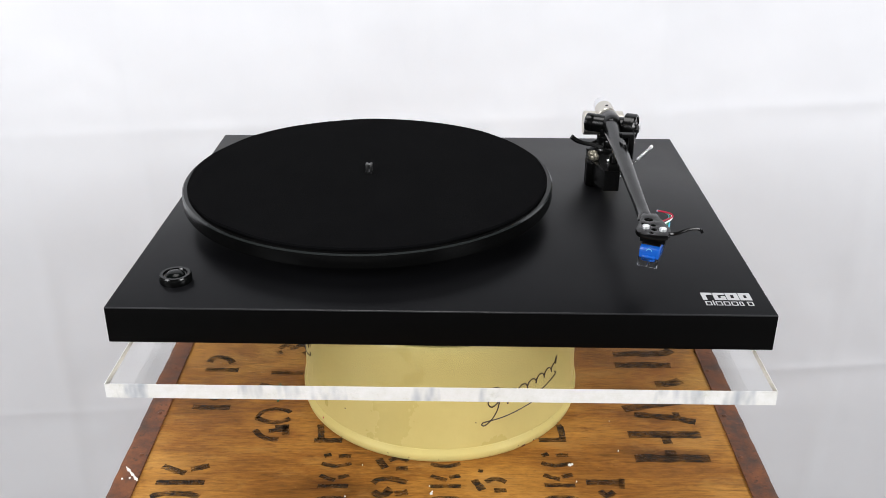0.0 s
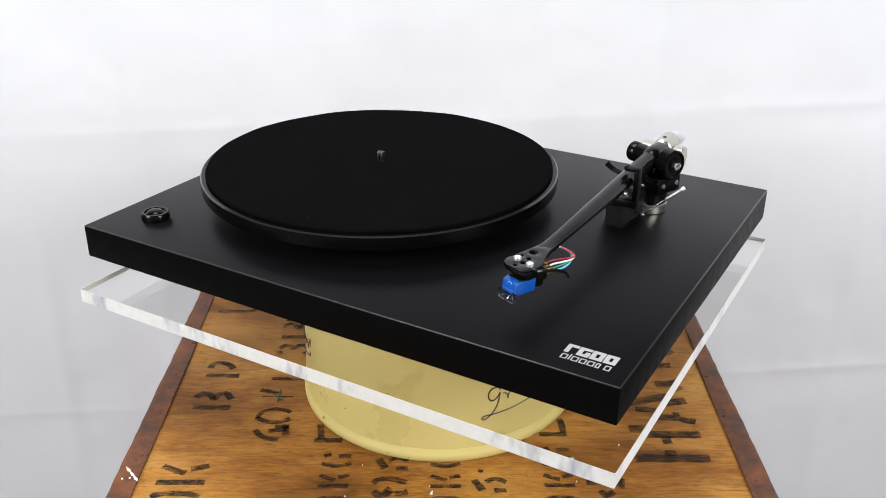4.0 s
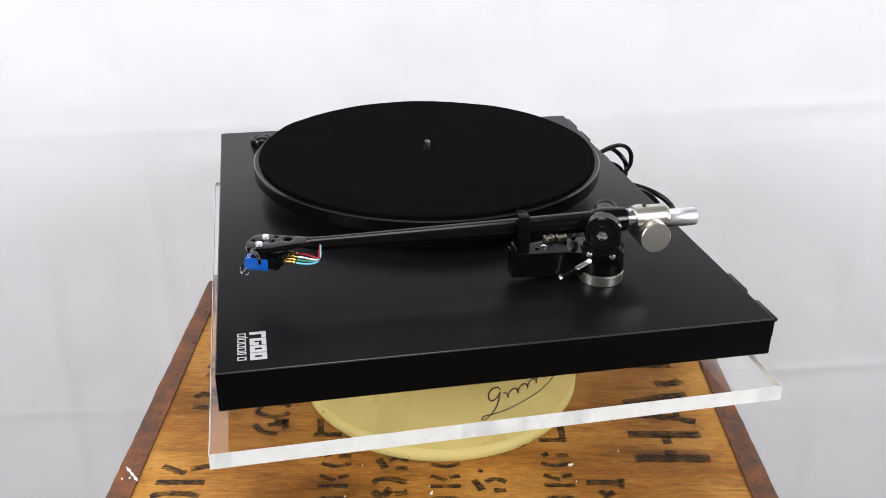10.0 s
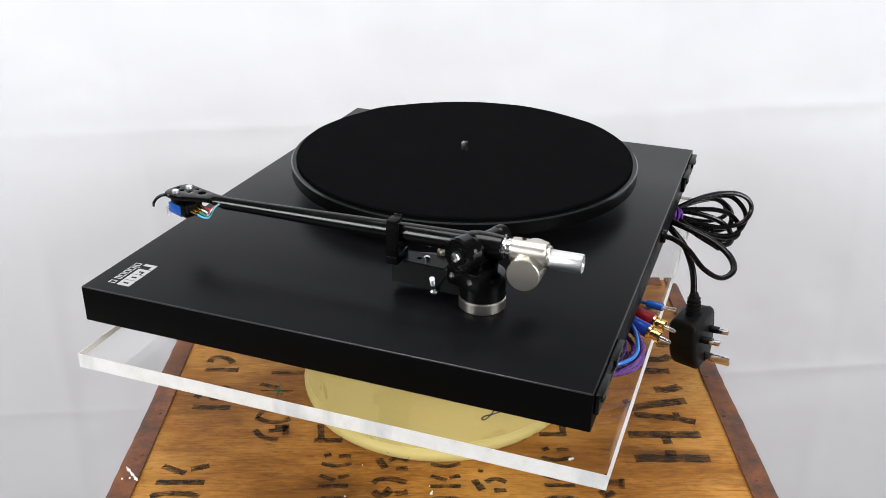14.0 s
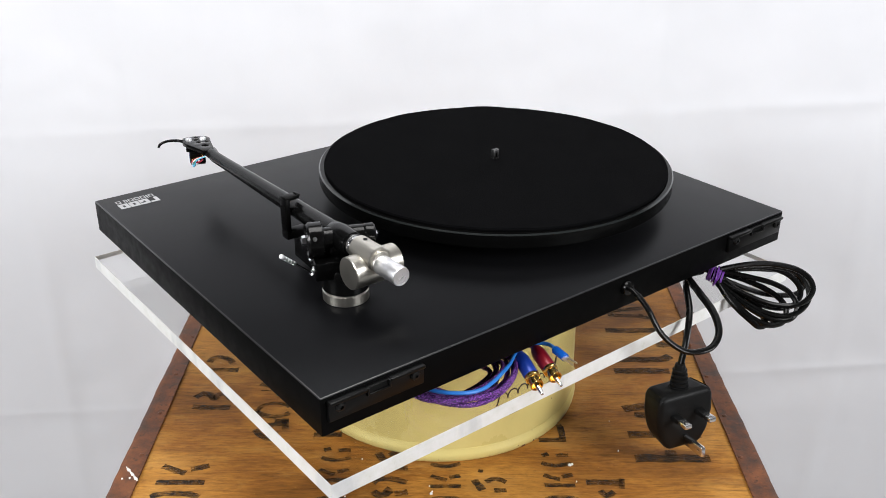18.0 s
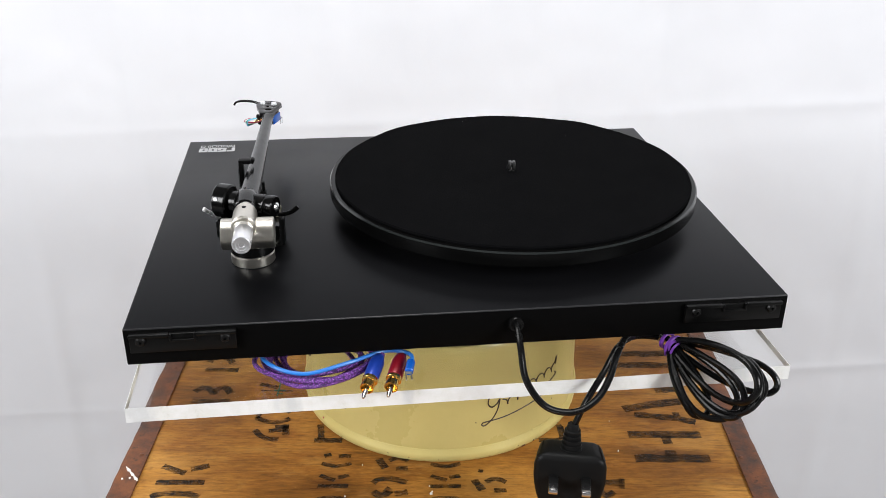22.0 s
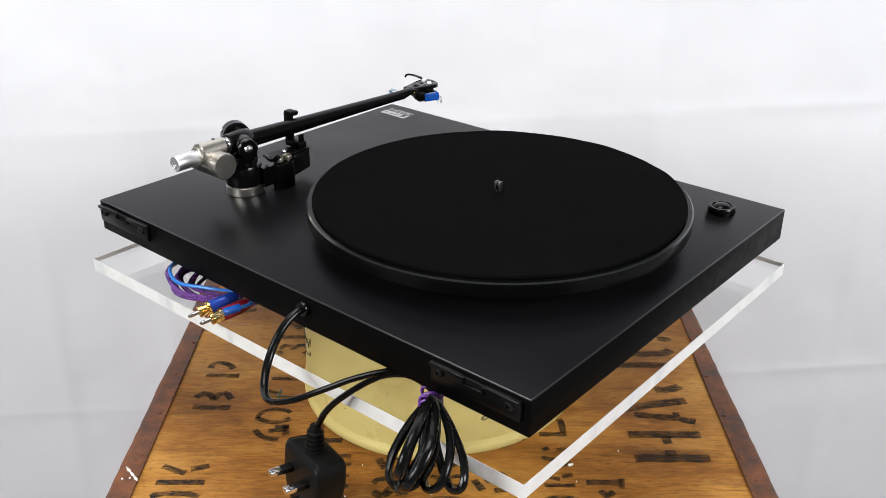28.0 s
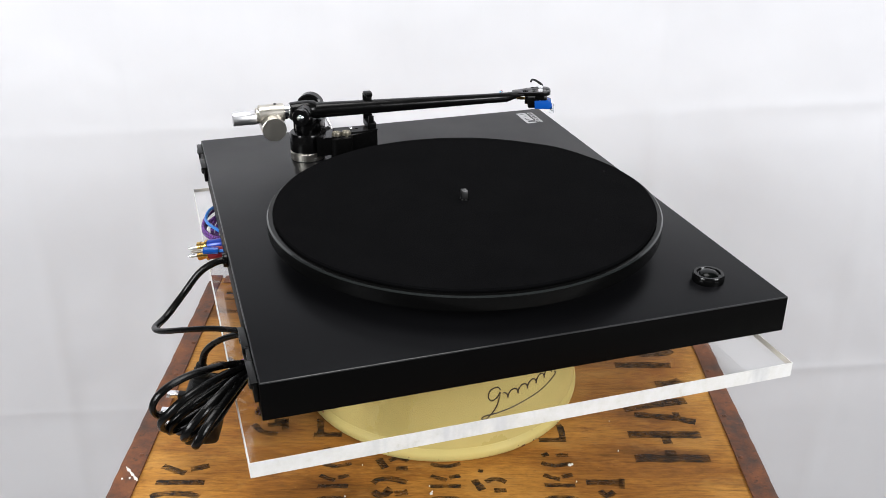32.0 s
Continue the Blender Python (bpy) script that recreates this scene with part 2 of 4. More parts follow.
def stencil_ink():
    """Brushed ink, worn away along the grain so that the wood shows through."""
    m = material("stencil_ink", (0.012, 0.011, 0.012), 0.65, 0, 0.3)
    n, w = noise_of(m, 110, 7, 0.75, (1, 7, 1)), noise_of(m, 90, 6, 0.7)
    surface(m, ramp(m, n, [(0.35, (0.010, 0.008, 0.007)), (0.7, (0.030, 0.020, 0.012))]))
    tree = m.node_tree
    clear, blend = tree.nodes.new("ShaderNodeBsdfTransparent"), tree.nodes.new("ShaderNodeMixShader")
    both = mixed(m, 0.45, n, w)
    wire(m, ramp(m, both, [(0.43, grey(0.08)), (0.62, grey(0.90))]), blend.inputs[0])
    wire(m, tree.nodes["Principled BSDF"].outputs[0], blend.inputs[1])
    wire(m, clear.outputs[0], blend.inputs[2])
    wire(m, blend.outputs[0], tree.nodes["Material Output"].inputs["Surface"])
    return m


def braid():
    m = material("purple_braid", (0.16, 0.04, 0.32), 0.5)
    n = node(m, "ShaderNodeTexVoronoi", Scale=820)
    n.distance = "MANHATTAN"
    wire(m, place(m), n.inputs["Vector"])
    surface(m, ramp(m, n.outputs["Distance"], [(0.12, (0.55, 0.30, 0.68)), (0.34, (0.24, 0.060, 0.40)), (0.65, (0.15, 0.034, 0.28)), (0.95, (0.04, 0.010, 0.09))]), None, n.outputs["Distance"], 0.7, 0.0008)
    return m


LAMINATE, FELT, GLASS = black_laminate(), felt(), dark_glass()
PLASTIC, SATIN = black_plastic(), black_plastic("satin_black_paint", 0.0025, 0.20, 0.24)
RUBBER = black_plastic("black_rubber", 0.005, 0.46, 0.13)
CABLE = black_plastic("black_cable_sheath", 0.003, 0.25, 0.20)
NICKEL, BRIGHT, GOLD = steel(), steel("polished_steel", (0.80, 0.80, 0.81), 0.20), gold()
ALUMINIUM = steel("turned_aluminium", (0.82, 0.82, 0.84), 0.38)
ACRYLIC, SAWN, SAWN_REFRACTED, INNER_SHADE = clear_acrylic(), sawn_acrylic(), sawn_acrylic("refracted_letters_edge", 0.75), material("shaded_acrylic_inside", (0.46, 0.43, 0.37), 0.6)
PLY, TIN, CREAM, CHIPPED = plywood(), rusty_tin(), cream_enamel(), chipped_enamel()
CLOTH, INK = white_cloth(), stencil_ink()
WALLPAINT, CEILPAINT, FLOORBOARD = plain_wall("wall_paint", (0.16, 0.16, 0.165)), plain_wall("ceiling_paint", (0.20, 0.20, 0.20)), plain_wall("grey_floor", (0.30, 0.29, 0.28))
BRONZE = steel("bronze_tinted_nickel", (0.27, 0.25, 0.20), 0.45)
DULL = steel("dull_steel", (0.13, 0.13, 0.13), 0.4)
BLACKED = steel("blackened_steel", (0.03, 0.03, 0.03), 0.45)
RIM = black_plastic("ground_dark_glass", 0.0026, 0.22, 0.10)
BEVEL = material("polished_glass_bevel", (0.012, 0.014, 0.014), 0.16, 0, 0.7)
STOVE = black_plastic("stove_black_steel", 0.0018, 0.34, 0.20)
SHADED_SIDE = black_plastic("black_laminate_shaded", 0.0018, 0.45, 0.04)
EDGE_HIGHLIGHT = material("black_edge_highlight", (0.012, 0.012, 0.013), 0.30, 0, 0.5)
SILVER = material("silver_print", (0.42, 0.42, 0.43), 0.45, 0.1)
BLUE, RED, WHITE, GREEN = (material("blue_plastic", (0.005, 0.082, 0.40), 0.25), material("red_plastic", (0.34, 0.010, 0.035), 0.36),
                           material("white_plastic", (0.8, 0.8, 0.8), 0.4), material("green_plastic", (0.03, 0.22, 0.11), 0.45))
LINT = material("pale_lint", (0.16, 0.16, 0.16), 0.9)
NAVY = material("navy_metallic_sleeve", (0.012, 0.045, 0.32), 0.3, 0.2)
CRIMSON = material("crimson_metallic_sleeve", (0.22, 0.006, 0.016), 0.32, 0.2)
LEAD = material("sky_blue_sheath", (0.02, 0.17, 0.56), 0.35)
CYAN = material("pale_blue_sheath", (0.12, 0.48, 0.70), 0.4)
PURPLE, TIE = braid(), material("purple_tie", (0.14, 0.035, 0.29), 0.4)
SMOKE = material("clear_guard", (0.9, 0.92, 0.94), 0.03)
SMOKE.node_tree.nodes["Principled BSDF"].inputs["Transmission Weight"].default_value = 1.0
SMOKE.node_tree.nodes["Principled BSDF"].inputs["IOR"].default_value = 1.15
SCRIPT = material("black_script_paint", (0.035, 0.02, 0.012), 0.5)
MOSS = material("dark_green_paint", (0.010, 0.085, 0.040), 0.5)
SPLASH = material("white_paint_splash", (0.78, 0.77, 0.74), 0.6)

# ---- the room ----
thing("floor", box(-2.5, 2.5, -3.0, 2.0, -0.06, 0.0), FLOORBOARD, "plain grey floor of the photo room", "floor", "structure")
thing("ceiling", box(-2.5, 2.5, -3.0, 2.0, 2.6, 2.66), CEILPAINT, "dark grey studio ceiling", "ceiling", "structure")
thing("wall_north", box(-2.5, 2.5, 2.0, 2.1, 0.0, 2.6), WALLPAINT, "dark grey studio wall behind the cloth", "wall", "structure")
thing("wall_south", box(-2.5, 2.5, -3.1, -3.0, 0.0, 2.6), WALLPAINT, "dark grey studio wall", "wall", "structure")
thing("wall_west", box(-2.6, -2.5, -3.1, 2.1, 0.0, 2.6), WALLPAINT, "dark grey studio wall", "wall", "structure")
thing("wall_east", box(2.5, 2.6, -3.1, 2.1, 0.0, 2.6), WALLPAINT, "dark grey studio wall", "wall", "structure")


def backdrop():
    """A hung white sheet with the creases of its folding and soft hanging waves."""
    bm = bmesh.new()
    nx, nz = 300, 300
    width, high = 3.0, 1.6
    creases_x = (-0.58, -0.41, 0.30, 0.60)
    rows = []
    for j in range(nz + 1):
        z = 0.003 + high * (j / nz) ** 1.6
        row = []
        for i in range(nx + 1):
            u = 2 * i / nx - 1
            x = width / 2 * (0.6 * u + 0.4 * u ** 3)
            wave = 0.005 * noise.noise((x * 2.3, z * 0.4, 3.1)) + 0.0038 * noise.noise((x * 5.5, z * 1.8, 7.7)) + 0.0025 * noise.noise((x * 14, z * 8, 1.7)) + 0.0009 * noise.noise((x * 38, z * 30, 6.2))
            for c in creases_x:
                d = x - c - 0.02 * noise.noise((z * 1.5, c, 0))
                wave += 0.0026 * math.exp(-(d / 0.012) ** 2) * (0.7 + 0.7 * noise.noise((z * 3, c, 5)))
            for c, tilt in ((0.240, 0.0746), (0.679, 0.0416)):
                d = z - c - tilt * x - 0.008 * noise.noise((x * 2, c, 2))
                wave += (0.0012 * math.exp(-(d / 0.007) ** 2) - 0.0004 * math.exp(-((d + 0.026) / 0.016) ** 2)) * (0.75 + 0.5 * noise.noise((x * 2.2, c, 9)))
            row.append(bm.verts.new((x, 0.505 - wave, z)))
        rows.append(row)
    for a, b in zip(rows, rows[1:]):
        for i in range(nx):
            bm.faces.new((a[i], a[i + 1], b[i + 1], b[i]))
    # the back of the sheet, and its hems
    rear = [[bm.verts.new((v.co.x, v.co.y + 0.0015, v.co.z)) for v in row] for row in rows]
    for a, b in zip(rear, rear[1:]):
        for i in range(nx):
            bm.faces.new((a[i + 1], a[i], b[i], b[i + 1]))
    for a, b in ((rows[0], rear[0]), (rows[-1], rear[-1]), ([r[0] for r in rows], [r[0] for r in rear]), ([r[-1] for r in rows], [r[-1] for r in rear])):
        for i in range(len(a) - 1):
            bm.faces.new((a[i], a[i + 1], b[i + 1], b[i]))
    return thing("backdrop", bm, CLOTH, "hung white cotton sheet with faint fold creases", "backdrop cloth", "structure")


backdrop()

# ---- the tea chest ----
XL, XR, YF, YB = -0.2510, 0.2568, -0.320, 0.1790


def tea_chest():
    chest = group_thing("tea_chest", "old plywood tea chest with stencilled lid and rusty brown tin edging", "wooden chest", pose(-0.0002, 0.0018, LID, 0, 0, 0.023))
    part("lid_panel", box(XL + 0.002, XR - 0.002, YF + 0.002, YB - 0.002, -0.006, 0.0, 0.0008), PLY, chest, "warm brown plywood lid with dark stencil marks")
    for name, b in (("side_panel", (XL + 0.002, XL + 0.008, YF + 0.002, YB - 0.002)), ("side_panel", (XR - 0.008, XR - 0.002, YF + 0.002, YB - 0.002)),
                    ("front_panel", (XL + 0.008, XR - 0.008, YF + 0.002, YF + 0.008)), ("back_panel", (XL + 0.008, XR - 0.008, YB - 0.008, YB - 0.002))):
        part(name, box(*b, -0.596, -0.0062), PLY, chest)
    part("bottom_panel", box(XL + 0.008, XR - 0.008, YF + 0.008, YB - 0.008, -0.6, -0.594), PLY, chest)

    def strip(x_out, x_in_front, x_in_back, sign):
        """A tin angle along a side edge of the lid: bent over, dented, with a ragged outer fold."""
        bm = bmesh.new()
        n = 90
        rows = []
        for i in range(n + 1):
            k = i / n
            y = YF + (YB - YF) * k
            xin = x_in_front + (x_in_back - x_in_front) * k + 0.0004 * noise.noise((y * 30, sign, 0))
            out = x_out + sign * (0.0008 * noise.noise((y * 22, 2, sign)) + 0.0005 * noise.noise((y * 90, 4, sign)))
            z = 0.0016 + 0.0005 * noise.noise((y * 25, 7, sign))
            w = out - xin
            ring = [(xin, 0.0003), (xin + sign * 0.0004, z - 0.0002), (xin + w * 0.3, z + 0.0004 * noise.noise((y * 40, 1, sign))), (xin + w * 0.7, z + 0.0005 * noise.noise((y * 35, 3, sign))),
                    (out - sign * 0.0022, z), (out - sign * 0.0004, z - 0.0010), (out, z - 0.003), (out, -0.022), (out - sign * 0.0016, -0.022), (out - sign * 0.0016, -0.0066)]
            rows.append([bm.verts.new((x, y, zz)) for x, zz in ring])
        for a, b in zip(rows, rows[1:]):
            for j in range(len(a)):
                bm.faces.new((a[j], a[(j + 1) % len(a)], b[(j + 1) % len(a)], b[j]))
        bm.faces.new(rows[0]), bm.faces.new(rows[-1])
        return bm

    west = part("edge_strip", strip(XL, -0.2305, -0.2345, -1), TIN, chest, "dented rust-brown tin edging")
    east = part("edge_strip", strip(XR, 0.2345, 0.2415, 1), TIN, chest, "dented rust-brown tin edging")
    back = part("edge_strip", box(XL + 0.02, XR - 0.02, YB - 0.016, YB, 0.0002, 0.0016, 0.0004), TIN, chest, "rust-brown tin edging")
    part("edge_strip", box(XL + 0.02, XR - 0.02, YF, YF + 0.016, 0.0002, 0.0016, 0.0004), TIN, chest, "rust-brown tin edging")
    head = [(0.0, 0.0011), (0.0011, 0.0008), (0.0019, 0.0002), (0.0021, -0.0004)]
    for k in range(9):
        for strip_ob, x in ((west, -0.2385 + 0.0015 * math.sin(k * 2.3)), (east, 0.2420 + 0.0014 * math.sin(k * 1.7))):
            part("nail", lathe(head, pose(x, -0.295 + k * 0.058 + 0.006 * math.sin(k * 3.1), 0.0016), 8), TIN, strip_ob)
    return chest


CHEST = tea_chest()

# Stencil letters: strokes in a cell one unit high, (along the line, up) from one end to the other; a leading number makes a stroke bolder or finer.
GLYPHS = {
    "H": (((0.088, 0), (0.088, 1)), ((0.606, 0), (0.606, 1)), (0.9, (0.14, 0.5), (0.26, 0.5)), (0.8, (0.40, 0.49), (0.56, 0.5))),
    "A": ((1.0, (-0.01, 0), (0.07, 0.24), (0.14, 0.60), (0.17, 0.86)), (1.15, (0.536, 0.017), (0.42, 0.58), (0.30, 1.0)), (0.7, (0.12, 0.24), (0.23, 0.24))),
    "J": ((1.1, (0.0, 0.45), (0.02, 0.17), (0.10, 0.02)), ((0.545, 0.09), (0.545, 1))),
    "U": (((0.0, 1), (0.01, 0.6), (0.02, 0.21), (0.13, 0.03)), ((0.40, 0.02), (0.47, 0.05), (0.48, 0.19)), ((0.75, 0.05), (0.75, 1))),
    "F": (((0.0, 0), (0.0, 1)), ((0.06, 0.76), (0.94, 0.87))),
    "y": (((0.53, 0), (0.53, 1)), (0.6, (0.70, -0.01), (0.28, 0.06)), (0.8, (0.19, 0.67), (0.0, 0.52), (0.15, 0.29))),
    "L": (((0.0, 0), (0.0, 1)), ((0.92, 0.19), (0.60, 0.11), (0.05, 0.13))),
    "l": (((0.08, 1), (0.08, 0.0)), ((0.20, 0.08), (0.62, 0.06))),
    "I": (((0.1, 0), (0.1, 1)),),
    "B": (((0.0, 0), (0.0, 1)), (0.95, (0.44, 1.02), (0.64, 0.85), (0.57, 0.66), (0.41, 0.50), (0.61, 0.41), (0.65, 0.24), (0.385, 0.03))),
    "P": (((0.0, 0), (0.0, 1)), (0.98, (0.41, 0.96), (0.65, 0.88), (0.70, 0.68), (0.60, 0.42), (0.38, 0.25))),
    "K": (((0.0, 0), (0.0, 1)), ((0.53, 0.985), (0.37, 0.68), (0.30, 0.46)), ((0.42, 0.38), (0.54, 0.02))),
    "O": (((0.10, 1), (0.0, 0.75), (0.0, 0.25), (0.10, 0)), ((0.62, 1), (0.72, 0.75), (0.72, 0.25), (0.62, 0))),
    "G": (((0.145, 1), (0.0, 0.5), (0.16, 0)), ((0.55, 0.95), (0.64, 0.72)), ((0.54, 0.46), (0.57, 0.25), (0.56, 0.04))),
    "4": ((0.95, (0.50, 0.97), (0.15, 0.64), (0.05, 0.22)), ((0.70, 0.09), (0.255, 0.03)), (0.9, (0.455, 0.555), (0.53, 0.02)), (0.8, (0.66, 0.40), (0.70, 0.0))),
    "0": ((0.8, (0.185, 1.0), (0.51, 0.83), (0.635, 0.53), (0.565, 0.20), (0.455, 0.05)), ((0.21, 1.0), (0.0, 0.61), (0.0, 0.30), (0.16, 0.02))),
    "/": (((0.36, 1.01), (0.173, 0.47)), (0.35, (0.02, 0.93), (0.0, 0.0))),
    "9": (((0.53, 1.01), (0.68, 0.85), (0.72, 0.47), (0.57, 0.02)), (1.1, (0.18, 0.97), (0.0, 0.77), (0.155, 0.5), (0.29, 0.64)), (1.1, (0.07, 0.35), (0.16, -0.02))),
    "5": ((1.3, (0.50, 0.98), (0.26, 0.87), (0.02, 0.74)), ((0.40, 0.64), (0.54, 0.34), (0.39, 0.02)), ((0.0, 0.40), (0.02, 0.03)), (0.8, (0.92, 0.85), (0.88, 0.70))),
    "3": (((0.06, 0.88), (0.20, 0.97)), ((0.30, 0.96), (0.44, 0.80), (0.40, 0.58), (0.26, 0.52)), ((0.32, 0.46), (0.46, 0.32), (0.42, 0.10), (0.26, 0.02)), ((0.16, 0.03), (0.06, 0.14))),
}


def stencil(word, x_base, y_start, cap, advance, weight, seed, squeeze=1.0):
    """One stencilled mark on the lid, read away from the front: its letters' feet lie at x_base, their heads towards the west edge."""
    rnd = random.Random(seed)
    for k, letter in enumerate(word):
        bm = bmesh.new()
        for stroke in GLYPHS[letter]:
            bold, dots = (stroke[0], stroke[1:]) if isinstance(stroke[0], float) else (1.0, stroke)
            pts = glide([(u * squeeze, v, 0) for u, v in dots], 5) if len(dots) > 2 else [Vector((u * squeeze, v, 0)) for u, v in dots]
            if len(pts) == 2:
                pts = [pts[0].lerp(pts[1], i / 9) for i in range(10)]
            flat = [Vector((x_base - p.y * cap, y_start + k * advance + p.x * cap, 0.0003)) for p in pts]
            sides = []
            for i, p in enumerate(flat):
                way = (flat[min(i + 1, len(flat) - 1)] - flat[max(i - 1, 0)]).normalized()
                off = Vector((-way.y, way.x, 0)) * weight * bold
                sides.append((bm.verts.new(p + off * (0.54 + rnd.uniform(-0.09, 0.07))), bm.verts.new(p - off * (0.54 + rnd.uniform(-0.09, 0.07)))))
            for (a, b), (c, d) in zip(sides, sides[1:]):
                bm.faces.new((a, b, d, c))
        part("stencil_letter", bm, INK, CHEST, "worn black stencil letter")


def marks():
    stencil("H", 0.2165, -0.1256, 0.0602, 0.05, 0.0092, 1)
    stencil("A", 0.2165, -0.0712, 0.0580, 0.05, 0.0076, 2)
    stencil("J", 0.2165, -0.0235, 0.0560, 0.05, 0.0084, 3)
    stencil("U", 0.2195, 0.0255, 0.0580, 0.05, 0.0084, 22)
    stencil("A", 0.2150, 0.0925, 0.0540, 0.05, 0.0060, 4, 0.75)
    stencil("B", -0.1808, -0.0531, 0.0323, 0.05, 0.0066, 5)
    stencil("P", -0.1825, -0.0037, 0.0302, 0.05, 0.0062, 23)
    stencil("Ul", -0.1845, 0.1030, 0.0385, 0.0360, 0.0050, 6, 0.9)
    stencil("4", -0.1260, -0.0996, 0.0290, 0.03, 0.0056, 7)
    stencil("0", -0.1260, -0.0738, 0.0296, 0.03, 0.0052, 8)
    stencil("/", -0.1285, -0.0369, 0.0300, 0.03, 0.0052, 9)
    stencil("I3BK", -0.1230, -0.0120, 0.0290, 0.0330, 0.0052, 10, 1.35)
    stencil("O", -0.1812, -0.1915, 0.0365, 0.03, 0.0056, 11)
    stencil("K", -0.1804, -0.1520, 0.0374, 0.03, 0.0056, 24)
    for x, y, seed in ((-0.0697, -0.1555, 12), (0.0166, -0.1552, 15), (0.1043, -0.1537, 18)):
        stencil("O", x, y - 0.0307, 0.0235, 0.03, 0.0042, seed)
        stencil("K", x, y, 0.0235, 0.03, 0.0042, seed + 20)
        stencil("G", x, y + 0.0235, 0.0235, 0.03, 0.0042, seed + 40)
    stencil("9", -0.0245, -0.1660, 0.0265, 0.03, 0.0052, 13)
    stencil("5", -0.0240, -0.1345, 0.0250, 0.03, 0.0046, 14)
    stencil("5", 0.0520, -0.1600, 0.0255, 0.03, 0.0046, 16)
    stencil("y", 0.1412, -0.1650, 0.0280, 0.03, 0.0068, 19)
    stencil("F", -0.0797, -0.0988, 0.0231, 0.03, 0.0054, 20)
    stencil("L", 0.1040, -0.0970, 0.0225, 0.03, 0.0054, 21)
    for x0, x1, y0, y1 in ((-0.1418, -0.1404, -0.0445, -0.0250), (-0.1450, -0.1350, -0.0366, -0.0352), (-0.1410, -0.1365, -0.0420, -0.0408)):
        part("green_mark", box(x0, x1, y0, y1, 0.0002, 0.0006, 0.0002), MOSS, CHEST, "small dab of green paint")


marks()


def splashes():
    """Drops of white paint on the tin and the lid."""
    rnd = random.Random(4)
    bm = bmesh.new()
    for x, y, r in [(-0.2445 + 0.0014 * k, -0.1365 - 0.0017 * k, 0.0006 + 0.0003 * (k % 3)) for k in range(10)] + [(-0.2440, -0.150, 0.0007), (-0.2385, -0.149, 0.0008)]:
        lathe([(0, 0.0012), (r, 0.0006), (r * 1.2, 0)], pose(x, y, 0.0018, 0, 0, rnd.uniform(0, 90)), 7, bm)
    part("paint_splash", bm, SPLASH, CHEST, "spattered drops of white paint")
    for x, y, r in ((0.1030, -0.1294, 0.0016), (0.1050, -0.1286, 0.0011), (0.1058, -0.1497, 0.0006), (-0.0608, -0.1304, 0.0005), (-0.0062, -0.1642, 0.0012), (-0.0054, -0.1620, 0.0007), (-0.0076, -0.1555, 0.0006), (0.1444, -0.1114, 0.0006), (-0.0710, -0.1677, 0.0006)):
        part("paint_drop", lathe([(0, 0.0014), (r * 0.8, 0.0009), (r, 0.0001)], pose(x, y, 0.0002, 0, 0, 20), 7), SPLASH, CHEST, "dried drop of white paint")


splashes()


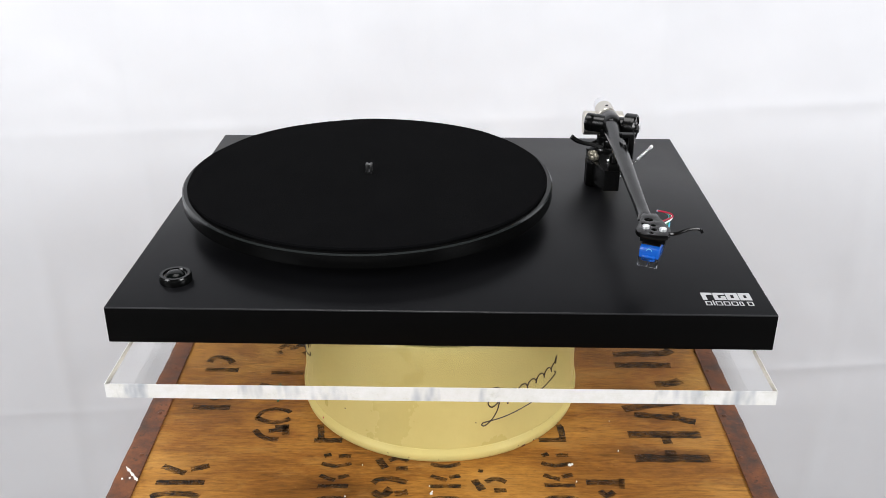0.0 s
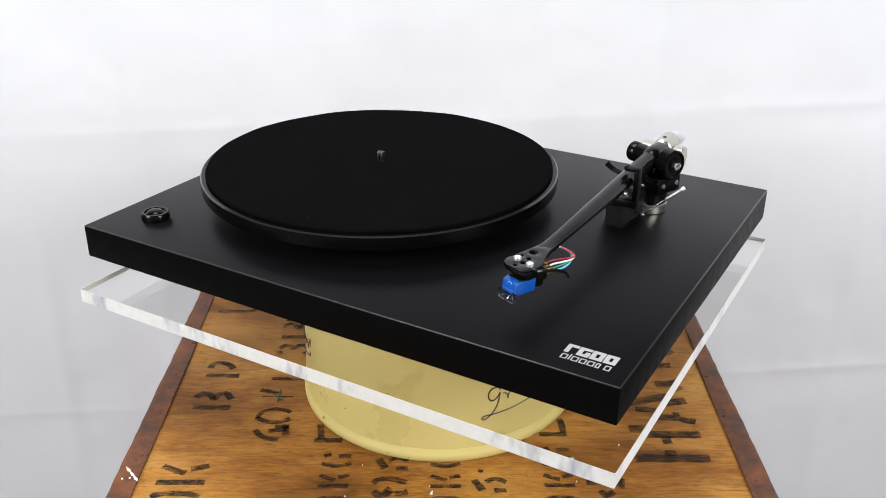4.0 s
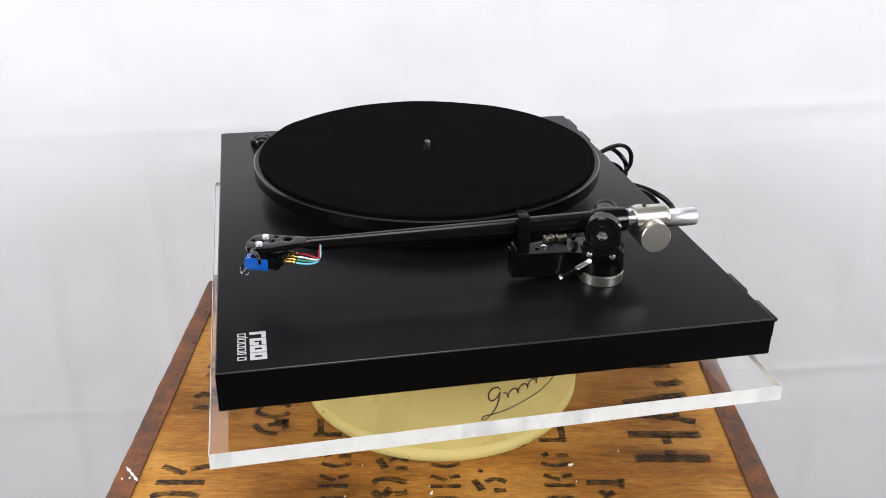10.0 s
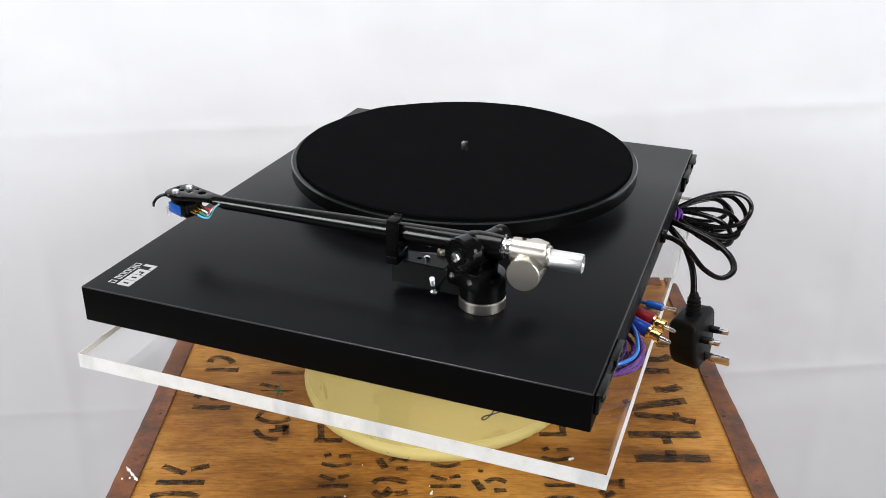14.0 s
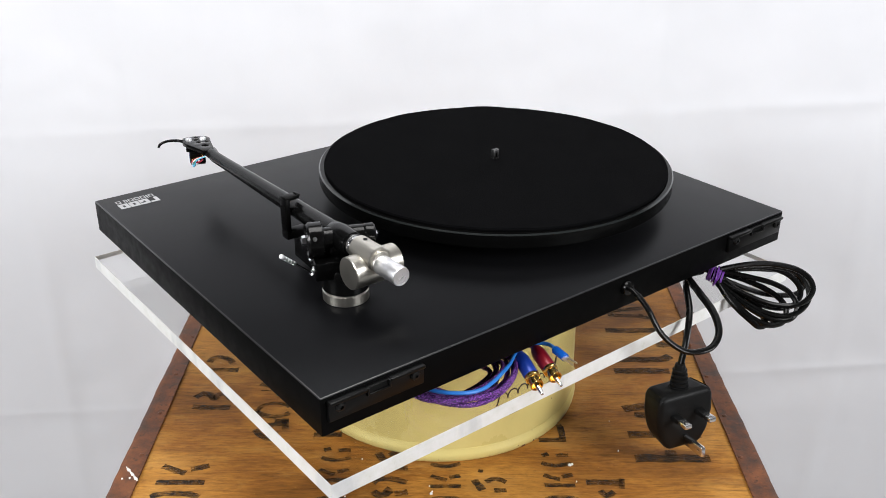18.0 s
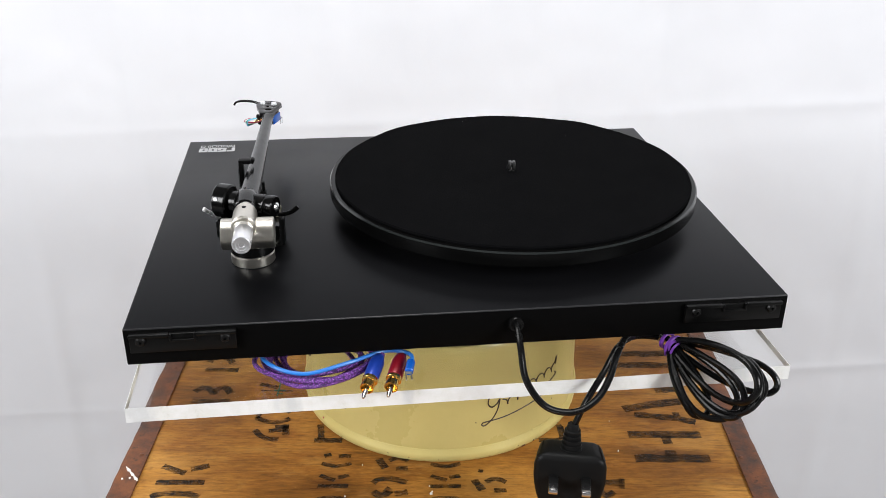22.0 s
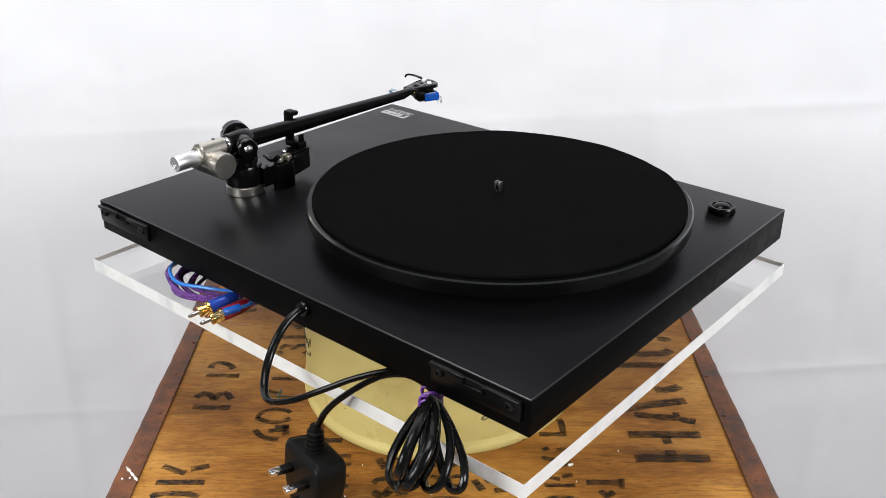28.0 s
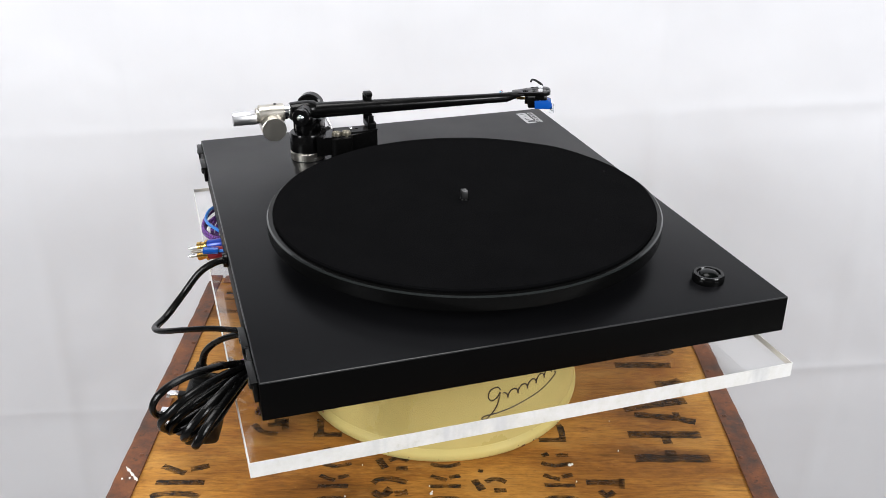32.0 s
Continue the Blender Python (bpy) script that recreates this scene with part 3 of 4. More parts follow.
def drum():
    """The cream enamelled canister under the sheet: straight wall, rolled rims, a script name as a plain flourish."""
    d = group_thing("enamel_drum", "cream enamelled metal drum with chipped foot on the chest", "metal drum", Matrix.Translation((0, -0.003, LID)))
    h = 0.0960
    wall = [(0.1192, 0.0105), (0.1188, 0.03), (0.1176, h - 0.006), (0.1170, h - 0.002), (0.1155, h), (0.112, h), (0.110, h - 0.003), (0, h - 0.003)]
    part("wall", lathe(wall, None, 96), CREAM, d, "smooth cream enamel wall")
    part("foot_ring", lathe([(0.112, 0.0), (0.1206, 0.0), (0.1211, 0.0006), (0.1215, 0.0030), (0.1215, 0.0052), (0.1210, 0.0068), (0.1201, 0.0084), (0.1195, 0.0108), (0.117, 0.0108)], None, 96, cap=False), CHIPPED, d, "rounded foot with chipped enamel")
    part("bearing_disc", lathe([(0, h - 0.0028), (0.085, h - 0.0028), (0.085, 0.1051), (0, 0.1051)], None, 64), PLASTIC, d, "flat turning disc")

    def on_wall(a, z):
        r = 0.1189 - 0.0200 * max(0.0, z - 0.03)
        return Vector((r * math.sin(a), -r * math.cos(a), z))

    def flourish(start):
        """A painted script mark as a plain flourish: one tall loop, a run of low waves and an underline."""
        tall = [(0.130, 0.0545), (0.105, 0.0575), (0.055, 0.0560), (0.040, 0.0500), (0.065, 0.0460), (0.105, 0.0480), (0.128, 0.0520), (0.110, 0.0420), (0.070, 0.0345), (0.020, 0.0300), (-0.005, 0.0310), (0.010, 0.0330), (0.070, 0.0335)]
        under = [(0.070, 0.0335), (0.180, 0.0345), (0.330, 0.0370), (0.500, 0.0400), (0.640, 0.0448), (0.665, 0.0474), (0.650, 0.0488)]
        waves = []
        for i in range(61):
            k = i / 60
            waves.append((0.150 + 0.500 * k + 0.016 * math.sin(2 * math.pi * 6 * k), 0.0480 + 0.0064 * k + 0.0030 * math.cos(2 * math.pi * 6 * k)))
        waves += [(0.655, 0.0585), (0.668, 0.0625), (0.662, 0.0550)]
        for line in (tall, under, waves):
            pts = glide([(x * 0.95, z, 0) for x, z in line], 6)
            part("script_stroke", tube([on_wall(start + p.x, p.y) for p in pts], 0.00055, 5), SCRIPT, d, "thin dark painted script stroke")

    flourish(0.285)
    flourish(-1.790)
    part("enamel_chip", lathe([(0, 0.0004), (0.0007, 0.0003), (0.0010, 0)], along(on_wall(-0.93, 0.0075) * 1.0 + Vector((-0.0020, -0.0014, 0)), on_wall(-0.93, 0.0075) * 1.2), 9), RED, d, "red chip on the foot")
    for a, z, r in ((0.24, 0.034, 0.0005), (0.88, 0.030, 0.0006), (-0.35, 0.052, 0.0005), (-0.7, 0.03, 0.0006)):
        bm = lathe([(0, 0.0002), (r, 0.00015), (r * 1.1, 0)], along(on_wall(a, z), on_wall(a, z) * 1.1 - Vector((0, 0, z * 0.1))), 9)
        part("enamel_chip", bm, SCRIPT, d, "small dark chip in the enamel")
    rnd = random.Random(8)
    for k in range(13):
        a = rnd.uniform(0.50, 0.95) if k < 8 else rnd.uniform(-0.8, 0.4)
        size = rnd.uniform(0.0004, 0.0009) if k < 8 else rnd.uniform(0.0003, 0.0005)
        at = Vector((0.1216 * math.sin(a), -0.1216 * math.cos(a), rnd.uniform(0.0008, 0.0032)))
        part("enamel_chip", lathe([(0, 0.0003), (size * 0.8, 0.0002), (size, -0.0002)], along(at, at + Vector((math.sin(a), -math.cos(a), 0))), 7), TIN, d, "rusty chip along the foot")
    return d


drum()

# ---- the clear sheet; heights from here on count from the player's top face ----
LEAN = pose(0, 0, 0, -0.283, -0.066, 0)  # the player leans back a little on its feet
TURN0 = pose(0, 0, TOP, 0, 0, -1.0)
AX0, AX1, AY0, AY1, AZ0, AZ1 = -0.2257, 0.2306, -0.1912, 0.1907, -0.0636, -0.0526
SKEW = pose(0, 0, 0, 0, 0, 0.28)  # the sheet lies a little askew under the player


def acrylic_sheet():
    sheet = group_thing("acrylic_sheet", "thick clear acrylic sheet with rough sawn edges under the player", "acrylic sheet", TURN0 @ SKEW)
    e = 0.0004
    bm = box(AX0 + e, AX1 - e, AY0 + e, AY1 - e, AZ0, AZ1)
    bmesh.ops.delete(bm, geom=[f for f in bm.faces if abs(f.normal.z) < 0.5], context="FACES_ONLY")  # its sides are the sawn edges
    body = part("pane", bm, ACRYLIC, sheet, "clear see-through acrylic")
    body.visible_shadow = False
    for b in ((AX0, AX1, AY0, AY0 + e), (AX0, AX1, AY1 - e, AY1), (AX0, AX0 + e, AY0 + e, AY1 - e), (AX1 - e, AX1, AY0 + e, AY1 - e)):
        edge = part("sawn_edge", box(*b, AZ0, AZ1), SAWN_REFRACTED if b[2] == AY0 else SAWN, sheet, "rough whitish sawn edge")
        edge.data.materials.append(INNER_SHADE)
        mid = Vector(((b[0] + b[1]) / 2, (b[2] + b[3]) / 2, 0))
        # inward faces are painted duller, for the dimness seen through the pane
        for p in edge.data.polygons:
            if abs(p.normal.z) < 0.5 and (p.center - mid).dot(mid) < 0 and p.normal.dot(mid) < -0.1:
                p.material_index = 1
    return sheet


SHEET = acrylic_sheet()

# ---- the record player ----
PX0, PX1, PY0, PY1, PZ = -0.2213, 0.2264, -0.1812, 0.1791, -0.0268
DISC = (-0.0589, -0.0006)
PLAYER = group_thing("record_player", "black record player with felt mat and tonearm on a clear sheet", "record player", TURN0 @ LEAN)


def plinth():
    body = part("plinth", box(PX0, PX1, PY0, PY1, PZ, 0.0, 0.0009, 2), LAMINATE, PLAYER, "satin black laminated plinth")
    body.data.materials.append(EDGE_HIGHLIGHT)  # the rounded upper edges, a highlight put into their paler, glossier material
    # the sides take a darker laminate, their shade put into the colour
    body.data.materials.append(SHADED_SIDE)
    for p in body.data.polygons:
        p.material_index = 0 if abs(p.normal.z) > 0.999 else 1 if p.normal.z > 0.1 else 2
    for x, y in ((-0.125, -0.095), (0.125, -0.095), (0.0, 0.085)):
        base = AZ1 - 0.00115 * x + 0.00494 * y
        part("foot", lathe([(0.012, PZ), (0.0135, PZ - 0.004), (0.018, PZ - 0.020), (0.019, base + 0.001), (0.018, base)], pose(x, y, 0), 28), RUBBER, PLAYER, "black rubber foot")
    # the maker's badge, as plain silver blocks
    z0, z1 = -0.0002, 0.00015
    y0, y1 = -0.1604, -0.1502
    x, t = 0.1814, 0.0029
    for k, w in enumerate((0.0078, 0.0084, 0.0086, 0.0084)):
        bm = box(x, x + w - 0.0004, y1 - t, y1, z0, z1)
        box(x, x + 0.0030, y0, y1 - t, z0, z1, bm=bm)
        if k:
            box(x + 0.0030, x + w - 0.0004, y0, y0 + t, z0, z1, bm=bm)
            box(x + w - 0.0034, x + w - 0.0004, y0 + t, y1 - t - (0.0016 if k == 1 else 0), z0, z1, bm=bm)
        part("badge_block", bm, SILVER, body, "silver printed block")
        x += w + 0.0002
    x, t, y0, y1 = 0.1820, 0.0008, -0.1680, -0.1626
    for w in (0.0042, 0.0009, 0.0044, 0.0042, 0.0044, 0.0028, 0.0, 0.0040):
        if w > 0.002:
            bm = box(x, x + w, y1 - t, y1, z0, z1)
            box(x, x + w, y0, y0 + t, z0, z1, bm=bm)
            box(x, x + t, y0 + t, y1 - t, z0, z1, bm=bm)
            box(x + w - t, x + w, y0 + t, y1 - t, z0, z1, bm=bm)
            part("badge_bar", bm, SILVER, body, "thin silver printed outline")
        elif w:
            part("badge_bar", box(x, x + w, y0, y1 + 0.0014, z0, z1), SILVER, body, "thin silver printed bar")
        x += w + 0.0009 if w else 0.0018
    return body


plinth()


def switch():
    m = pose(-0.1833, -0.1414, 0)
    ring = part("power_switch", lathe([(0.0110, 0), (0.0113, 0.0012), (0.0111, 0.0050), (0.0104, 0.0060), (0.0084, 0.0060), (0.0076, 0.0048), (0, 0.0042)], m, 40), SATIN, PLAYER, "round glossy black push switch")
    part("button", lathe([(0.0068, 0.0042), (0.0066, 0.0054), (0.0054, 0.0066), (0.0030, 0.0073), (0, 0.0075)], m, 32), GLASS, ring, "domed black button")


switch()


MATS = []


def turning_parts():
    m = pose(*DISC, 0)
    part("hub", lathe([(0.060, 0.0008), (0.060, 0.0135), (0.055, 0.0143), (0, 0.0143)], m, 48), PLASTIC, PLAYER, "black sub-platter hub")
    z0, z1, r = 0.0145, 0.0262, 0.1500
    disc = part("platter", lathe([(0, z0), (r - 0.0014, z0), (r - 0.0003, z0 + 0.0007), (r, z0 + 0.0016), (r, z1 - 0.0011), (r - 0.0011, z1), (0, z1)], m, 160, cap=False), RIM, PLAYER, "dark glass platter with a polished rim")
    disc.data.materials.append(BEVEL)
    for p in disc.data.polygons:
        p.material_index = int(0.3 < p.normal.z < 0.95)
    # felt mat: a little wavy at its rim
    bm, n = bmesh.new(), 160
    rings = []
    for k, (rr, z) in enumerate(((0.1452, 0.0001), (0.1456, 0.0014), (0.1450, 0.0027), (0.135, 0.0029), (0.110, 0.0029), (0.06, 0.0029), (0.0035, 0.0029))):
        ring = []
        for i in range(n):
            a = 2 * math.pi * i / n
            w = noise.noise((math.cos(a) * 2.2, math.sin(a) * 2.2, 4.0))
            lift = max(0.0, w) * 0.0022 * max(0.0, (rr - 0.11) / 0.0356)
            q = rr + (0.0004 * noise.noise((math.cos(a) * 6, math.sin(a) * 6, 9.0)) if k < 3 else 0)
            ring.append(bm.verts.new((DISC[0] + q * math.cos(a), DISC[1] + q * math.sin(a), z1 + z + (lift if k else lift * 0.9))))
        rings.append(ring)
    for a, b in zip(rings, rings[1:]):
        for i in range(n):
            bm.faces.new((a[i], a[(i + 1) % n], b[(i + 1) % n], b[i]))
    mat = thing("felt_mat", bm, FELT, "thin wavy black felt mat lying on the platter", "turntable mat")
    mat.matrix_basis = TURN0 @ LEAN
    for x, y, w in ((-0.0359, -0.1302, 0.0006), (-0.1239, -0.0812, 0.0005)):
        part("lint", box(x, x + w, y, y + 0.0004, z1 + 0.0029, z1 + 0.0032), LINT, mat, "speck of pale lint")
    MATS.append(mat)
    spindle = part("spindle", lathe([(0.0034, 0.0262), (0.0034, 0.0300), (0.0030, 0.0306), (0, 0.0306)], m, 20), PLASTIC, disc, "black spindle base")
    bm = bmesh.new()
    for side in (-1, 1):  # a slotted steel tip
        box(DISC[0] + side * 0.0017 - 0.0011, DISC[0] + side * 0.0017 + 0.0011, DISC[1] - 0.0022, DISC[1] + 0.0022, 0.0305, 0.0372, 0.0006, 2, bm)
    box(DISC[0] - 0.0008, DISC[0] + 0.0008, DISC[1] - 0.0020, DISC[1] + 0.0020, 0.0345, 0.0366, 0.0, 2, bm)
    part("tip", bm, DULL, spindle, "dull steel slotted tip")


turning_parts()

# ---- the tonearm ----
AB = (0.1487, 0.0857)
YOKE = pose(0.1507, 0.0843, 0, 0, 0, -23)  # the bearing is turned like the headshell


def arm_base():
    m = pose(*AB, 0)
    base = part("arm_base", lathe([(0.0150, 0.0080), (0.0158, 0.0088), (0.0158, 0.0235), (0.0150, 0.0255), (0.0100, 0.0262), (0.0100, 0.0340), (0, 0.0345)], m, 40), SATIN, PLAYER, "black arm housing")
    part("mounting_ring", lathe([(0.0153, 0.0), (0.0159, 0.0006), (0.0159, 0.0072), (0.0153, 0.0078), (0.010, 0.0081)], m, 48), NICKEL, base, "bright nickel mounting ring")
    # the arm that carries the rest and the lift
    part("rest_platform", plate([(0.1376, 0.0205), (0.1503, 0.0205), (0.1545, 0.0760), (0.1290, 0.0800), (0.1300, 0.0480)], [], 0.0065, 0.0235), SATIN, base, "black rest platform")
    part("platform_top", plate([(0.1370, 0.0198), (0.1508, 0.0198), (0.1535, 0.0600), (0.1350, 0.0600)], [(0.1450, 0.0390, 0.0017)], 0.0237, 0.0246), PLASTIC, base)
    part("side_plate", box(-0.0020, 0.0190, -0.0130, 0.0130, 0.0200, 0.0335, 0.0014, 2, None, YOKE), SATIN, base, "black side plate")
    for y in (-0.0078, 0.0078):
        a = YOKE @ Vector((0.0188, y, 0.0270))
        b = YOKE @ Vector((0.0288, y, 0.0270))
        part("screw", lathe([(0, 0.0018), (0.0016, 0.0016), (0.0024, 0.0006), (0.0024, 0)], along(a, b), 12), BRIGHT, base, "small steel screw")
    # the clip that holds the tube
    bm = box(0.1405, 0.1600, 0.0205, 0.0290, 0.0240, 0.0300, 0.0008)
    box(0.1562, 0.1598, 0.0205, 0.0290, 0.0295, 0.0545, 0.0008, bm=bm)
    box(0.1412, 0.1434, 0.0225, 0.0275, 0.0295, 0.0368, 0.0006, bm=bm)
    box(0.1500, 0.1598, 0.0210, 0.0285, 0.0530, 0.0562, 0.0008, bm=bm)
    for k in range(7):
        box(0.1597, 0.1603, 0.0212, 0.0283, 0.0350 + 0.0022 * k, 0.0360 + 0.0022 * k, bm=bm)
    box(-0.0016, 0.0016, -0.0030, 0.0030, 0.0, 0.0040, 0.0010, 2, bm, pose(0.1500, 0.0247, 0.0530, 0, -24, 0))
    part("arm_clip", bm, PLASTIC, base, "black plastic arm clip")
    # the lift: an oblong body of two cylinders, each with a dished, knurled cap
    bm = lathe(rod(0.0060, 0.0222), pose(0.1322, 0.0515, 0.0), 24)
    lathe(rod(0.0060, 0.0222), pose(0.1322, 0.0605, 0.0), 24, bm)
    box(0.1266, 0.1378, 0.0515, 0.0605, 0.0006, 0.0218, bm=bm)
    part("lift_body", bm, PLASTIC, base, "black oblong lift body")
    for y in (0.0515, 0.0605):
        bm = lathe([(0.0026, 0), (0.0026, 0.0014), (0.0040, 0.0020), (0.0042, 0.0048), (0.0038, 0.0056), (0.0028, 0.0056), (0.0024, 0.0044), (0, 0.0042)], pose(0.1322, y, 0.0220), 24)
        for k in range(12):
            a = 2 * math.pi * k / 12
            bar((0.1322 + 0.0041 * math.cos(a), y + 0.0041 * math.sin(a), 0.0242), (0.1322 + 0.0041 * math.cos(a), y + 0.0041 * math.sin(a), 0.0267), 0.0004, bm, 6, 0.0001)
        part("lift_cap", bm, BRONZE, base, "dished bronze-tinted knurled cap")
    part("slot_screw", lathe([(0.0022, 0), (0.0022, 0.0014), (0.0012, 0.0022), (0, 0.0022)], pose(0.1440, 0.0440, 0.0246), 14), BRIGHT, base, "small steel screw")
    part("lift_lever", tube(glide([(0.1420, 0.0660, 0.0290), (0.1340, 0.0715, 0.0300), (0.1260, 0.0745, 0.0305), (0.1195, 0.0755, 0.0325), (0.1145, 0.0750, 0.0363)]), lambda k: 0.0020 + 0.0009 * max(0.0, k - 0.55), 10, flat=0.75), PLASTIC, base, "curved black lift lever")
    # bias rod
    rod_ = part("bias_rod", bar((0.1556, 0.0535, 0.0068), (0.1830, 0.0627, 0.0312), 0.0008), BRIGHT, base, "thin steel bias rod with a round end")
    scale = [(0.0009, 0)]
    for k in range(5):
        z = 0.0008 + 0.0032 * k
        scale += [(0.0015, z), (0.0015, z + 0.0022), (0.0010, z + 0.0024), (0.0010, z + 0.0030)]
    part("bias_scale", lathe(scale, along((0.1715, 0.0588, 0.0210), (0.1830, 0.0627, 0.0312)), 12), ALUMINIUM, rod_, "pale notched bias scale")
    part("rod_end", lathe([(0, 0), (0.0015, 0.0006), (0.0018, 0.0018), (0.0014, 0.0030), (0, 0.0035)], along((0.1822, 0.0624, 0.0305), (0.1845, 0.0632, 0.0326)), 12), WHITE, rod_)
    part("rod_end", lathe([(0, 0), (0.0020, 0.0008), (0.0020, 0.0024), (0, 0.0034)], along((0.1546, 0.0532, 0.0059), (0.1560, 0.0537, 0.0072)), 12), BRIGHT, rod_)
    return base


arm_base()


def loft(sections, n=20):
    """A closed skin through ellipses: (centre, half width, half height, way it faces in the plane)."""
    bm = bmesh.new()
    rings = []
    for c, w, h, way in sections:
        side = Vector((-way[1], way[0], 0)).normalized()
        rings.append([bm.verts.new(Vector(c) + side * (w * math.cos(2 * math.pi * i / n)) + Vector((0, 0, h * math.sin(2 * math.pi * i / n)))) for i in range(n)])
    for a, b in zip(rings, rings[1:]):
        for i in range(n):
            bm.faces.new((a[i], a[(i + 1) % n], b[(i + 1) % n], b[i]))
    bm.faces.new(rings[0]), bm.faces.new(rings[-1])
    return bm


def tonearm():
    y0, y1 = 0.0900, -0.1120
    sections = []
    for i in range(21):
        k = i / 20
        r = 0.0076 - 0.0029 * min(1.0, k * 1.1)
        sections.append(((0.1494 - 0.0038 * k, y0 + (y1 - y0) * k, 0.0449 - 0.0032 * k), r, r, (0, -1)))
    for c, w, h, way in (((0.1454, -0.1160, 0.0424), 0.0050, 0.0041, (-0.04, -1)), ((0.1454, -0.1205, 0.0432), 0.0058, 0.0033, (-0.12, -1)), ((0.1455, -0.1255, 0.0438), 0.0070, 0.0022, (-0.3, -1)), ((0.1457, -0.1300, 0.0441), 0.0078, 0.0014, (-0.38, -1))):
        sections.append((c, w, h, way))
    arm = part("tonearm", loft(sections), SATIN, PLAYER, "satin black tapered arm tube")
    # headshell plate, turned inwards
    mid, turn = Vector((0.1459, -0.1477, 0.0)), 22.5
    head_pose = pose(mid.x, mid.y, 0, 0, 0, -turn)

    def head(x, y, z):
        return head_pose @ Vector((x, y, z))

    outline = [(0.0085, -0.0088), (0.0118, -0.0065), (0.0124, -0.0010), (0.0115, 0.0040), (0.0085, 0.0090), (0.0040, 0.0150), (-0.0010, 0.0215), (-0.0050, 0.0280),
               (-0.0150, 0.0250), (-0.0148, 0.0190), (-0.0138, 0.0100), (-0.0132, 0.0030), (-0.0130, -0.0040), (-0.0105, -0.0080), (-0.0060, -0.0100), (0.0030, -0.0100)]
    holes = [(-0.0078, 0.0147, 0.0029), (-0.0022, 0.0062, 0.0016), (-0.0096, 0.0062, 0.0014), (0.0, -0.0005, 0.0018), (-0.0005, -0.0065, 0.0014)]
    outline, holes = [(x * 0.9, y) for x, y in outline], [(x * 0.9, y, r) for x, y, r in holes]
    bm = plate(outline, holes, 0.0428, 0.0464)
    bmesh.ops.bevel(bm, geom=[e for e in bm.edges if len(e.link_faces) == 2 and e.calc_face_angle(0.0) > 1.2], offset=0.0005, segments=2, profile=0.5, affect="EDGES")
    bmesh.ops.transform(bm, matrix=head_pose, verts=bm.verts)
    part("headshell", bm, SATIN, arm, "black drilled headshell")
    for x in (-0.0058, 0.0058):
        bm = lathe([(0, 0.0026), (0.0012, 0.0026), (0.0014, 0.0020), (0.0024, 0.0024), (0.0026, 0.0016), (0.0026, 0)], Matrix.Translation(head(x, 0, 0.0458)), 14)
        bar(head(x, 0, 0.0370), head(x, 0, 0.0456), 0.0011, bm, 10)
        part("screw", bm, ALUMINIUM, arm, "steel cartridge screw")
    lift = [head(0.0095, -0.0010, 0.0452), head(0.0150, -0.0015, 0.0466), head(0.0210, 0.0030, 0.0484), head(0.0255, 0.0065, 0.0488), head(0.0288, 0.0088, 0.0478), head(0.0302, 0.0096, 0.0454)]
    part("finger_lift", tube(glide(lift, 5), lambda k: 0.0013 - 0.0003 * k, 8), SATIN, arm, "curved black finger lift")

    # cartridge
    def hbox(x0, x1, ya, yb, z0, z1, bevel, bm=None):
        return box(x0, x1, ya, yb, z0, z1, bevel, 2, bm, head_pose)

    bm = hbox(-0.0086, 0.0086, -0.0040, 0.0050, 0.0378, 0.0424, 0.0008)
    hbox(-0.0064, 0.0064, -0.0070, 0.0120, 0.0296, 0.0385, 0.0010, bm)
    cartridge = part("cartridge", bm, PLASTIC, arm, "black cartridge body")
    # the holder: a wedge with a sloping brow
    side_line = [(-0.0098, 0.0282), (0.0050, 0.0282), (0.0056, 0.0370), (-0.0070, 0.0376), (-0.0108, 0.0362), (-0.0116, 0.0300)]
    bm = bmesh.new()
    flanks = [[bm.verts.new(head(x, y, z)) for y, z in side_line] for x in (-0.0066, 0.0066)]
    bm.faces.new(flanks[0]), bm.faces.new(list(reversed(flanks[1])))
    for i in range(len(side_line)):
        j = (i + 1) % len(side_line)
        bm.faces.new((flanks[0][i], flanks[1][i], flanks[1][j], flanks[0][j]))
    bmesh.ops.bevel(bm, geom=list(bm.edges), offset=0.0008, segments=2, profile=0.5, affect="EDGES")
    hbox(-0.0046, 0.0046, -0.0126, -0.0100, 0.0278, 0.0318, 0.0008, bm)
    part("stylus_holder", bm, BLUE, arm, "bright blue stylus holder")
    part("body_plate", hbox(-0.0060, 0.0060, 0.0050, 0.0112, 0.0288, 0.0316, 0.0004), DULL, arm, "grey metal cartridge base")
    part("holder_mark", lathe([(0.0020, 0), (0.0020, 0.0003), (0.0016, 0.0003), (0.0016, 0)], along(head(0, -0.0107, 0.0346), head(0, -0.0117, 0.0346)), 18, cap=False), CYAN, arm, "small pale ring print")
    bm = hbox(-0.0066, 0.0066, -0.0142, -0.0136, 0.0246, 0.0310, 0.0001)
    hbox(-0.0067, -0.0062, -0.0140, -0.0090, 0.0246, 0.0300, 0.0001, bm)
    hbox(0.0062, 0.0067, -0.0140, -0.0090, 0.0246, 0.0300, 0.0001, bm)
    part("stylus_guard", bm, SMOKE, arm, "clear plastic stylus guard")
    part("cantilever", bar(head(0, -0.0080, 0.0286), head(0, -0.0128, 0.0250), 0.0004, None, 8, 0.0001), BRIGHT, arm)
